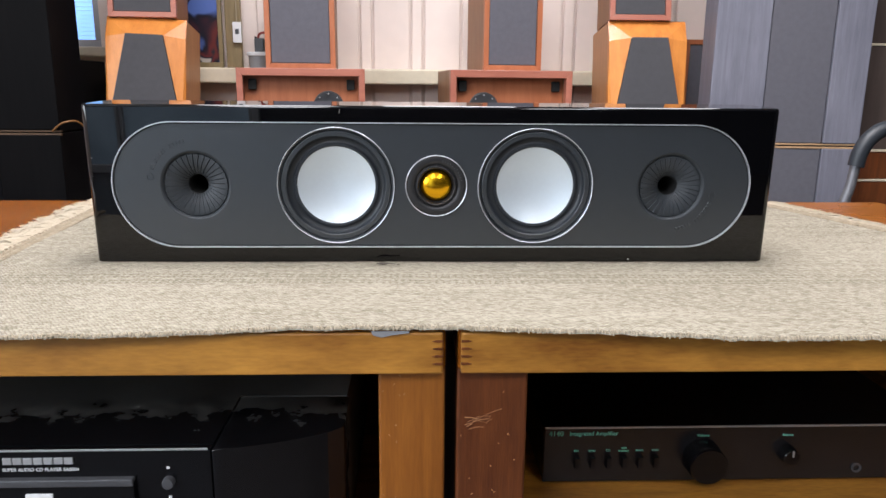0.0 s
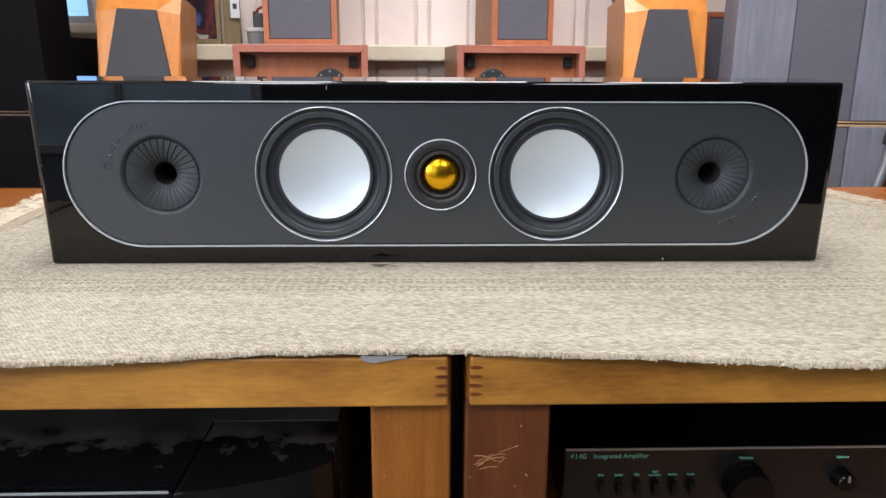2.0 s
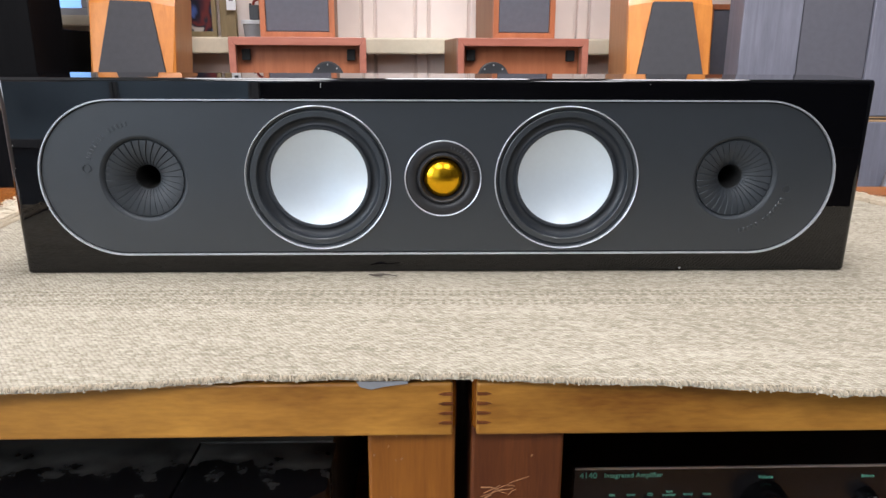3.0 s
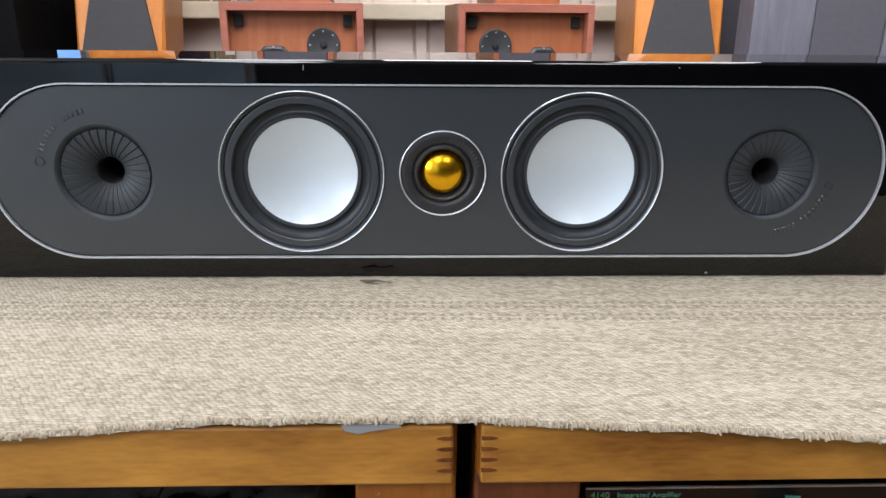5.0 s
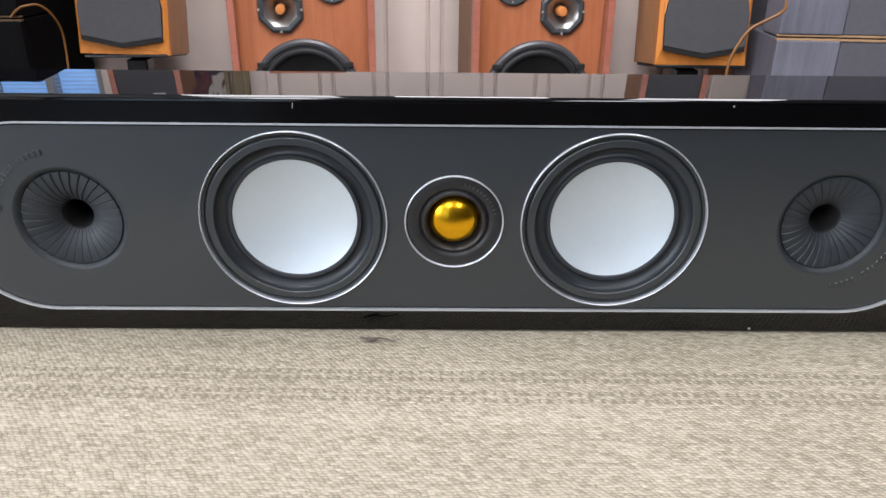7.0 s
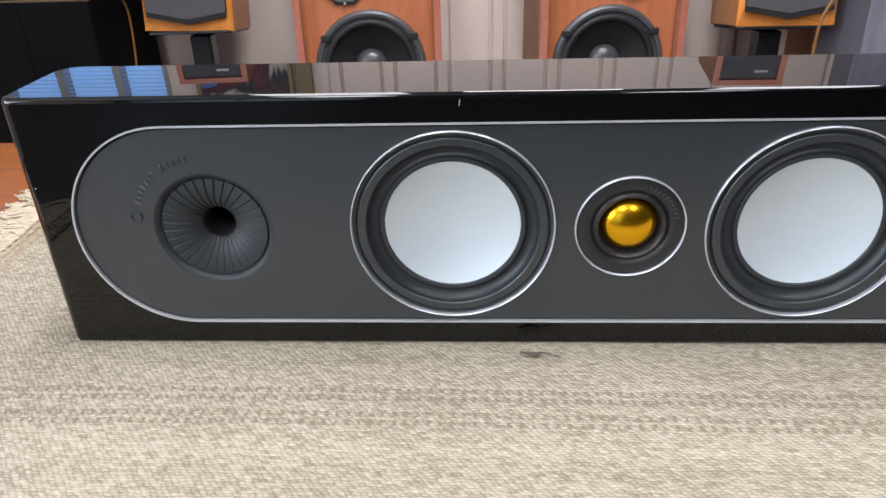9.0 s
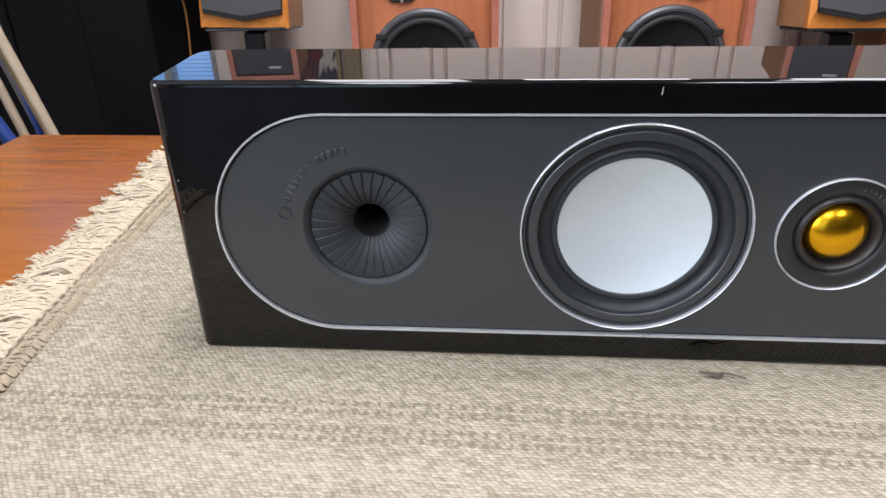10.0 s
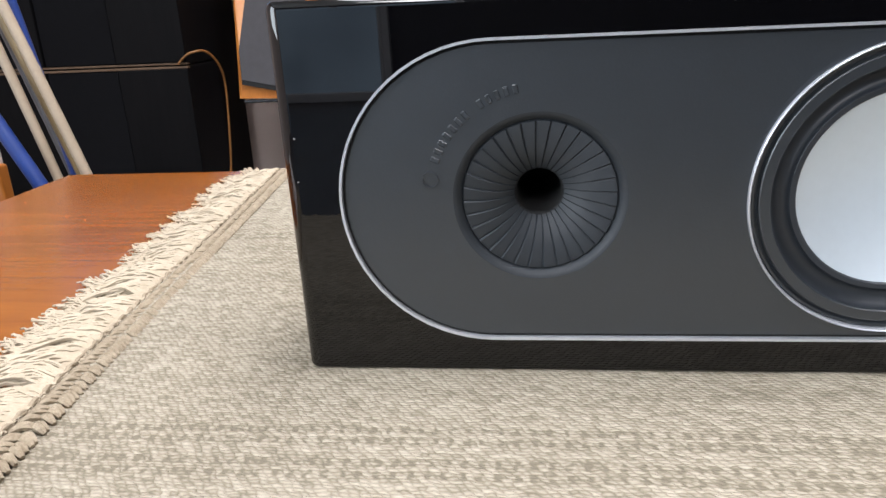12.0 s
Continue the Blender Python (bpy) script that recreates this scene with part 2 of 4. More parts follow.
BLUE = material("blue_plastic_pipe", (0.010, 0.036, 0.18), 0.4, spots=0.15)
CABLE = material("orange_cable", (0.21, 0.09, 0.022), 0.5, spots=0.1)


# ---- mesh helpers ----
def part(name, bm, mat, parent=None, label="", smooth=False, m=None):
    bmesh.ops.recalc_face_normals(bm, faces=bm.faces)
    me = bpy.data.meshes.new(name)
    bm.to_mesh(me)
    bm.free()
    me.materials.append(mat)
    if smooth:
        me.shade_smooth()
        me.set_sharp_from_angle(angle=radians(smooth if smooth is not True else 40))
    ob = new(name, me)
    if parent:
        ob.parent = parent
    if m is not None:
        ob.matrix_basis = m
    if label:
        ob["label"] = label
    return ob


def thing(name, m, label, category, group=""):
    ob = new(name)
    ob.empty_display_size = 0.05
    ob.matrix_basis = m
    return tagged(ob, label, category, group)


def box(x0, x1, y0, y1, z0, z1, r=0.0, seg=2, bm=None):
    own = bmesh.new()
    bmesh.ops.create_cube(own, size=1)
    for v in own.verts:
        v.co = Vector((x0 + (v.co.x + 0.5) * (x1 - x0), y0 + (v.co.y + 0.5) * (y1 - y0), z0 + (v.co.z + 0.5) * (z1 - z0)))
    if r:
        bmesh.ops.bevel(own, geom=own.edges[:], offset=r, segments=seg, affect="EDGES", profile=0.5)
    return join(bm, own)


def join(bm, own):
    if bm is None:
        return own
    me = bpy.data.meshes.new("tmp")
    own.to_mesh(me)
    bm.from_mesh(me)
    bpy.data.meshes.remove(me)
    own.free()
    return bm


def lathe(profile, steps=64, bm=None, x=0.0, z=0.0, closed=False):
    """Turns (radius, depth) pairs round the y axis through (x, z)."""
    bm = bm or bmesh.new()
    rings = []
    for r, y in profile:
        if r < 1e-6:
            rings.append([bm.verts.new((x, y, z))])
        else:
            rings.append([bm.verts.new((x + r * math.cos(a), y, z + r * math.sin(a))) for a in (2 * math.pi * k / steps for k in range(steps))])
    pairs = list(zip(rings, rings[1:])) + ([(rings[-1], rings[0])] if closed else [])
    for a, b in pairs:
        for k in range(steps):
            q = (k + 1) % steps
            if len(a) == 1 and len(b) > 1:
                bm.faces.new((a[0], b[k], b[q]))
            elif len(b) == 1 and len(a) > 1:
                bm.faces.new((a[k], b[0], a[q]))
            elif len(a) > 1:
                bm.faces.new((a[k], b[k], b[q], a[q]))
    return bm


def prism(points, y0, y1, r=0.0, bm=None):
    """A slab with the outline points (x, z), from depth y0 to y1."""
    own = bmesh.new()
    a = [own.verts.new((x, y0, z)) for x, z in points]
    b = [own.verts.new((x, y1, z)) for x, z in points]
    own.faces.new(a), own.faces.new(b[::-1])
    for k in range(len(points)):
        q = (k + 1) % len(points)
        own.faces.new((a[k], a[q], b[q], b[k]))
    if r:
        bmesh.ops.bevel(own, geom=own.edges[:], offset=r, segments=2, affect="EDGES", profile=0.5)
    return join(bm, own)


def tube(points, r, steps=10, bm=None, taper=None, caps=True):
    """A round rod along points."""
    bm = bm or bmesh.new()
    pts = [Vector(p) for p in points]
    rings, side = [], None
    for i, p in enumerate(pts):
        d = (pts[min(i + 1, len(pts) - 1)] - pts[max(i - 1, 0)]).normalized()
        if side is None:
            side = d.orthogonal().normalized()
        side = (side - d * side.dot(d)).normalized()
        up = d.cross(side)
        rr = r * (taper[i] if taper else 1)
        rings.append([bm.verts.new(p + rr * (math.cos(a) * side + math.sin(a) * up)) for a in (2 * math.pi * k / steps for k in range(steps))])
    for a, b in zip(rings, rings[1:]):
        for k in range(steps):
            q = (k + 1) % steps
            bm.faces.new((a[k], a[q], b[q], b[k]))
    if caps:
        bm.faces.new(rings[0][::-1]), bm.faces.new(rings[-1])
    return bm


def smooth_line(points, n=8):
    """Catmull-Rom through points."""
    p = [Vector(q) for q in points]
    p = [2 * p[0] - p[1]] + p + [2 * p[-1] - p[-2]]
    out = []
    for i in range(1, len(p) - 2):
        for k in range(n):
            t = k / n
            out.append(0.5 * (2 * p[i] + (p[i + 1] - p[i - 1]) * t + (2 * p[i - 1] - 5 * p[i] + 4 * p[i + 1] - p[i + 2]) * t * t + (3 * p[i] - p[i - 1] - 3 * p[i + 1] + p[i + 2]) * t ** 3))
    return out + [p[-2]]


def loop_edges(bm, pts):
    vs = [bm.verts.new(p) for p in pts]
    return [bm.edges.new((vs[k], vs[(k + 1) % len(vs)])) for k in range(len(vs))]


def plate(outer, holes):
    """A flat sheet in the plane y = 0 with an outline (x, z) and holes."""
    bm = bmesh.new()
    edges = loop_edges(bm, [(x, 0, z) for x, z in outer])
    for h in holes:
        edges += loop_edges(bm, [(x, 0, z) for x, z in h])
    bmesh.ops.triangle_fill(bm, use_beauty=True, use_dissolve=False, edges=edges, normal=(0, -1, 0))
    return bm


def circle_pts(cx, cz, r, n=64):
    return [(cx + r * math.cos(2 * math.pi * k / n), cz + r * math.sin(2 * math.pi * k / n)) for k in range(n)]


def stadium(cx, cz, half, r, n=32):
    pts = [(cx + half - r + r * math.cos(a), cz + r * math.sin(a)) for a in (-math.pi / 2 + math.pi * k / n for k in range(n + 1))]
    return pts + [(cx - half + r + r * math.cos(a), cz + r * math.sin(a)) for a in (math.pi / 2 + math.pi * k / n for k in range(n + 1))]


def writing(text, size, m, mat, parent, depth=0.0003, align="LEFT", name="lettering"):
    cu = bpy.data.curves.new(name, "FONT")
    cu.body, cu.size, cu.extrude, cu.align_x = text, size, depth, align
    tmp = bpy.data.objects.new(name, cu)
    scene.collection.objects.link(tmp)
    me = bpy.data.meshes.new_from_object(tmp.evaluated_get(bpy.context.evaluated_depsgraph_get()))
    bpy.data.objects.remove(tmp)
    bpy.data.curves.remove(cu)
    me.materials.clear()
    me.materials.append(mat)
    ob = new(name, me)
    ob.parent = parent
    ob.matrix_basis = m
    return ob


# ---- the room ----
def room():
    z1 = 2.7
    tagged(part("floor", box(-2.6, 2.6, -3.6, 2.4, -0.1, 0.0), FLOOR), "worn dark brown boarded shop floor", "floor", kind="structure")
    tagged(part("ceiling", box(-2.6, 2.6, -3.6, 2.4, z1, z1 + 0.1), CEIL), "plain white ceiling above the shop", "ceiling", kind="structure")
    # east wall is unseen; its dark colour keeps the baffle's right half dim
    tagged(part("wall_east", box(2.6, 2.75, -3.6, 2.4, 0, z1), DARKWALL), "plain unseen side wall, kept dark brown to dim the baffle sheen", "wall", kind="structure")
    # unseen west wall, with an opening added to hold the daylight fill
    bm = box(-2.75, -2.6, -3.6, -2.7, 0, z1)
    box(-2.75, -2.6, -0.7, 2.4, 0, z1, bm=bm)
    box(-2.75, -2.6, -2.7, -0.7, 0, 0.9, bm=bm)
    box(-2.75, -2.6, -2.7, -0.7, 2.2, z1, bm=bm)
    tagged(part("wall_west", bm, WALL), "plain cream painted side wall with an opening added for the daylight fill", "wall", kind="structure")
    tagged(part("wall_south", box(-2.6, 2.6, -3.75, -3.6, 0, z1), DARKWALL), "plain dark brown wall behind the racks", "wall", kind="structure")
    # the far wall has a window opening in its western half
    bm = box(-1.19, 2.6, WALL_Y, WALL_Y + 0.12, 0, z1)
    box(-2.6, -1.19, WALL_Y, WALL_Y + 0.12, 0, 0.90, bm=bm)
    box(-2.6, -1.19, WALL_Y, WALL_Y + 0.12, 2.1, z1, bm=bm)
    box(-2.6, -2.09, WALL_Y, WALL_Y + 0.12, 0.90, 2.1, bm=bm)
    wall = tagged(part("wall_north", bm, WALL), "cream panelled wall with upright battens", "wall", kind="structure")
    x = -0.586
    while x < 2.55:
        part("batten", box(x - 0.020, x + 0.020, WALL_Y - 0.020, WALL_Y, 0.0, z1, 0.005), WALL, wall)
        part("panel", box(x + 0.029, x + 0.162, WALL_Y - 0.016, WALL_Y, 0.0, z1, 0.003), WALL, wall)
        x += 0.191
    tagged(part("trim", box(-2.6, 2.6, WALL_Y - 0.1, WALL_Y - 0.021, 0.775, 0.83, 0.006), LEDGE), "beige painted ledge along the panelled wall", "ledge", kind="structure")


WALL_Y = 2.15
room()

# window with blinds, in the western half of the far wall
def window():
    w = thing("window_1", pose(-1.64, WALL_Y, 0.9), "white framed window with pale blue daylight behind slatted blinds", "window")
    w["kind"] = "structure"
    bm = box(-0.45, 0.449, 0.02, 0.09, 0.0, 0.03, 0.004)
    box(-0.45, 0.449, 0.02, 0.09, 1.17, 1.2, 0.004, bm=bm)
    for x in (-0.45, -0.2, 0.02, 0.235, 0.42):
        box(x, x + 0.029, 0.02, 0.09, 0.03, 1.17, 0.004, bm=bm)
    part("window_frame", bm, WFRAME, w, "narrow dark-shaded window frame")
    part("window_sill", box(-0.45, 0.5, -0.085, 0.02, -0.035, 0.0, 0.006), LEDGE, w, "dull beige wooden sill")
    gaps = ((-0.421, 0.221), (-0.171, 0.191), (0.049, 0.186), (0.264, 0.156))
    for x, wd in gaps:
        part("pane", box(x, x + wd, 0.070, 0.075, 0.03, 1.17), SKYPANE, w, "pane lit pale blue by daylight")
    for x, wd in gaps:
        slat = part("slat", box(0.001, wd - 0.001, 0.03, 0.034, 0, 0.0009), BLIND, w, m=pose(x, 0, 0.045))
        for k in range(1, 75):
            ob = new("slat", slat.data)
            ob.parent = w
            ob.matrix_basis = pose(x, 0, 0.045 + k * 0.0148)


def glow(name, colour, power):
    m = bpy.data.materials.new(name)
    m.use_nodes = True
    b = m.node_tree.nodes["Principled BSDF"]
    b.inputs["Base Color"].default_value = (*colour, 1)
    b.inputs["Emission Color"].default_value = (*colour, 1)
    b.inputs["Emission Strength"].default_value = power
    b.inputs["Roughness"].default_value = 0.2
    return m


SKYPANE = glow("daylit_pane", (0.26, 0.50, 0.95), 1.25)
WFRAME = material("window_frame_paint", (0.35, 0.35, 0.36), 0.5, spots=0.1)
BLIND = material("blue_white_blind", (0.62, 0.72, 0.85), 0.5, spots=0.05)
window()

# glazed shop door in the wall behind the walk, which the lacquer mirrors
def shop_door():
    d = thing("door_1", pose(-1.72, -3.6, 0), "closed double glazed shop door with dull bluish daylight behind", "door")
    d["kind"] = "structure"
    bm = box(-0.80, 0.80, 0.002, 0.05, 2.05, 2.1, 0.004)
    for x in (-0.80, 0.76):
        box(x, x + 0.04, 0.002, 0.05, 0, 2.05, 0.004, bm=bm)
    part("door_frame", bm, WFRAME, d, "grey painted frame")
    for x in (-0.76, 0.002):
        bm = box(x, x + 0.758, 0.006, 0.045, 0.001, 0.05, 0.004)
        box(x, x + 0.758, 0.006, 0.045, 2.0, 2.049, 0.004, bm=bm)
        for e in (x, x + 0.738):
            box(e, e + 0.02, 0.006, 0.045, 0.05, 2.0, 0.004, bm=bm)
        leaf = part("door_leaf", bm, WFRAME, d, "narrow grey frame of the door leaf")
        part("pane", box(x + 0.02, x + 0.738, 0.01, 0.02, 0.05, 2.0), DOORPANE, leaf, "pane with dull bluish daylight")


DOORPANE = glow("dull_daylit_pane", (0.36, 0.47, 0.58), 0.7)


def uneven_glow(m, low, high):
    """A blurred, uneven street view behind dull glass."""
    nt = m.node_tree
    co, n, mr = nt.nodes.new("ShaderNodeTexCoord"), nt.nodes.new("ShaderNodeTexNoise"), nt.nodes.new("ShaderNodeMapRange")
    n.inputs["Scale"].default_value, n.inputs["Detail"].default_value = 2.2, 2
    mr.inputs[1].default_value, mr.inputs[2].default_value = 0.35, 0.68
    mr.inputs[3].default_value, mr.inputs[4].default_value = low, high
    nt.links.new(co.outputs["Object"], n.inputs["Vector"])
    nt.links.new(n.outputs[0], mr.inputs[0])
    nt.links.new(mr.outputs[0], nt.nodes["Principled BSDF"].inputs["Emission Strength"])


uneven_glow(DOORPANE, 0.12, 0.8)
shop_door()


# ---- the two racks ----
TOP = 0.5948


def rack(x0, x1, mat_side, label, inner_left, shelf):
    """An open wooden rack: top board with finger joints, two sides, a shelf, a base and a back."""
    y0, y1 = -0.179, 0.418
    r = thing("equipment_rack", pose(0, 0, 0), label, "rack", "wooden racks side by side")
    part("top_board", box(x0, x1, y0, y1, TOP - 0.033, TOP, 0.0025), RACK_TOP, r, "reddish varnished top board with worn edges")
    part("front_edge", box(x0 + 0.002, x1 - 0.002, y0 - 0.004, y0 + 0.001, TOP - 0.034, TOP - 0.002, 0.0015), RACK, r, "honey coloured front edge with small dents")
    for s, (a, b) in enumerate(((x0, x0 + 0.0535), (x1 - 0.05, x1))):
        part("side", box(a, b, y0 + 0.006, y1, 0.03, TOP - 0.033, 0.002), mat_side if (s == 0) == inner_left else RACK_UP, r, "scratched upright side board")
    part("shelf", box(x0 + 0.05, x1 - 0.05, y0 + 0.01, y1 - 0.01, shelf - 0.025, shelf, 0.002), RACK, r)
    part("base", box(x0 + 0.05, x1 - 0.05, y0 + 0.01, y1 - 0.01, 0.03, 0.06, 0.002), RACK, r)
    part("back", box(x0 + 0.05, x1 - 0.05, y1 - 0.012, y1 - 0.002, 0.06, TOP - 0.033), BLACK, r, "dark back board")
    for fx in (x0 + 0.03, x1 - 0.03):
        for fy in (y0 + 0.04, y1 - 0.04):
            part("foot", lathe([(0, 0), (0.02, 0), (0.022, 0.03), (0, 0.03)], 16), BLACK, r, m=pose(fx, fy, 0, 90, 0, 0))
    # dark end grain of the finger joint at the inner corner
    for k in range(4):
        z = TOP - 0.0085 - k * 0.0058
        sx = -1 if not inner_left else 1
        ex = x1 if not inner_left else x0
        pts = [(ex + sx * 0.0022, z + 0.0009), (ex + sx * 0.007, z + 0.0009), (ex + sx * 0.0100, z), (ex + sx * 0.007, z - 0.0008), (ex + sx * 0.0022, z - 0.0008)]
        part("finger_joint", prism(pts, y0 - 0.0048, y0 - 0.003), RED_UP, r)
    return r


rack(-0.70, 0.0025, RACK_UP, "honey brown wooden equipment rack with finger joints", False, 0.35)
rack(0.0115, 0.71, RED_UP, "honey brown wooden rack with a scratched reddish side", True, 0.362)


# ---- woven runner on the racks ----
def cloth():
    c = thing("table_runner", pose(0, 0, 0), "undyed hand-woven wool runner with knotted fringe, on the racks", "cloth")
    bm = bmesh.new()
    nx, ny = 300, 170
    grid = []
    for i in range(nx + 1):
        col = []
        for j in range(ny + 1):
            v = j / ny
            u = i / nx
            yb = 0.395
            left, right = -0.4305 - 0.09 * (v * 0.58 - 0.19), 0.600 - 0.28 * (v * 0.58 - 0.19)
            x = left + (right - left) * u
            yf = float(np.interp(x, (-0.45, -0.3, -0.19, -0.11, 0.0, 0.086, 0.14, 0.205, 0.3, 0.5), (-0.197, -0.196, -0.1925, -0.183, -0.1835, -0.1905, -0.194, -0.203, -0.203, -0.198)))
            yf += 0.0022 * noise.noise((x * 30, 0, 3)) + 0.0012 * noise.noise((x * 140, 5, 3))
            y = yf + (yb - yf) * v
            z = 0.6005 - 0.0018 * max(0.0, -y) / 0.2 + 0.0010 * noise.noise((x * 6, y * 6, 1)) + 0.0005 * noise.noise((x * 40, y * 60, 2))
            hang = max(0.0, -0.18 - y)
            z -= hang * 0.12
            if u < 0.012 or u > 0.988:
                z += 0.0003
            col.append(bm.verts.new((x, y, z)))
        grid.append(col)
    for i in range(nx):
        for j in range(ny):
            bm.faces.new((grid[i][j], grid[i + 1][j], grid[i + 1][j + 1], grid[i][j + 1]))
    # the cut edge turned down, so that the cloth has a thickness
    edge = [g[0] for g in grid]
    rim = [v.co.copy() for v in edge]
    low = [bm.verts.new((v.co.x, v.co.y - 0.0018, v.co.z - 0.0026 - 0.0008 * noise.noise((v.co.x * 120, 0, 0)))) for v in edge]
    for k in range(nx):
        bm.faces.new((edge[k], low[k], low[k + 1], edge[k + 1]))
    for g in (grid[0], grid[nx]):
        low = [bm.verts.new((v.co.x, v.co.y, 0.5950)) for v in g]
        for k in range(ny):
            bm.faces.new((g[k], g[k + 1], low[k + 1], low[k]))
    part("woven_sheet", bm, CLOTH, c, smooth=True)
    rnd = random.Random(5)
    for side in (-1, 1):
        bm = bmesh.new()
        y = -0.19
        while y < 0.39:
            ex = -0.4305 - 0.09 * y if side < 0 else 0.600 - 0.28 * y
            lean, length = rnd.uniform(-0.010, 0.018), rnd.uniform(0.033, 0.052)
            curl, lift = rnd.uniform(-0.006, 0.006), rnd.uniform(0.0005, 0.0045)
            for q in range(rnd.randint(11, 15)):
                a, l2 = lean + rnd.uniform(-0.007, 0.007), length * rnd.uniform(0.8, 1.08)
                h, ph = lift + rnd.uniform(0.0, 0.003), rnd.uniform(0, 6.3)
                yy = y + rnd.uniform(-0.0045, 0.0045)
                pts = []
                for k in range(8):
                    f = k / 7
                    sway = curl * math.sin(f * 3.6) + 0.0013 * f * math.sin(f * 15 + ph)
                    rise = h * math.sin(min(1.0, f * 1.25) * math.pi) + 0.0006 * math.sin(f * 17 + ph)
                    pts.append((ex + side * (-0.002 + l2 * f), yy + a * f ** 1.4 + sway, 0.6008 - 0.0045 * min(1.0, f * 2.5) + max(rise, -0.0002)))
                tube(smooth_line(pts, 2), rnd.uniform(0.00075, 0.0011), 5, bm, caps=False)
                tip = Vector(pts[-1])
                for w in range(1):
                    end = tip + Vector((side * rnd.uniform(0.001, 0.0035), rnd.uniform(-0.003, 0.003), rnd.uniform(0.0002, 0.0015)))
                    tube([tip - Vector((side * 0.002, 0, 0)), (tip + end) / 2 + Vector((0, rnd.uniform(-0.001, 0.001), 0.0005)), end], 0.0006, 5, bm, caps=False)
            y += rnd.uniform(0.0032, 0.0052)
        part("fringe", bm, FRINGE, c, "frayed cream cotton fringe", smooth=True)
        # border: a thin cord along the edge, then a row of slanted knots
        bm = bmesh.new()
        pts = []
        for k in range(220):
            y = -0.205 + 0.595 * k / 219
            ex = -0.4305 - 0.09 * y if side < 0 else 0.600 - 0.28 * y
            pts.append((ex - side * 0.001 + 0.0005 * math.sin(k * 2.1), y, 0.6016 + 0.0005 * math.sin(k * 1.7)))
        tube(pts, 0.0013, 6, bm, taper=[0.85 + 0.3 * math.sin(k * 1.9) for k in range(220)])
        y = -0.20
        while y < 0.388:
            ex = -0.4305 - 0.09 * y if side < 0 else 0.600 - 0.28 * y
            j = rnd.uniform(-0.001, 0.001)
            for off, far, dy, r in ((0.0025, 0.0095, 0.0042, 0.0014), (0.0172, 0.0092, 0.0046, 0.0016)):
                p0, p1 = Vector((ex - side * off, y + j, 0.6004)), Vector((ex - side * far, y + dy + j, 0.6000))
                mid = (p0 + p1) / 2 + Vector((0, 0, 0.0013))
                tube(smooth_line([p0, mid, p1], 3), r * rnd.uniform(0.85, 1.15), 6, bm, taper=[0.5, 0.85, 1.0, 1.1, 1.0, 0.85, 0.5])
            y += rnd.uniform(0.0031, 0.0041)
        part("border_cord", bm, CORD, c, "knotted beige border cord", smooth=True)
    bm = bmesh.new()
    for k in range(0, nx):
        v = rim[k]
        for q in range(7):
            a, l2 = rnd.uniform(-0.002, 0.002), rnd.uniform(0.0012, 0.0034)
            p0 = v + Vector((rnd.uniform(-0.0015, 0.0015), 0.001, rnd.uniform(-0.002, 0.0)))
            tube([p0, p0 + Vector((a * 0.5, -l2 * 0.7, 0.0003)), p0 + Vector((a, -l2, -l2 * 0.4))], 0.00065, 3, bm, caps=False)
    tagged(part("edge_fuzz", bm, FRINGE, c, "short woolly fuzz along the cut edge"), kind="stuff")
    return c


cloth()
LINT = material("brown_lint", (0.07, 0.055, 0.045), 0.9, spots=0.3, scale=300)
tagged(part("loose_thread", tube(smooth_line([(-0.057, -0.012, 0.6025), (-0.049, -0.015, 0.603), (-0.044, -0.013, 0.6027), (-0.035, -0.0165, 0.6025)], 5), 0.0013, 5, taper=[0.3 + 0.7 * math.exp(-((k - 5) / 3.5) ** 2) for k in range(16)]), LINT), "dark fluffy thread lying on the runner", "lint")


# ---- the centre loudspeaker ----
LEAN_DEG = 2.08


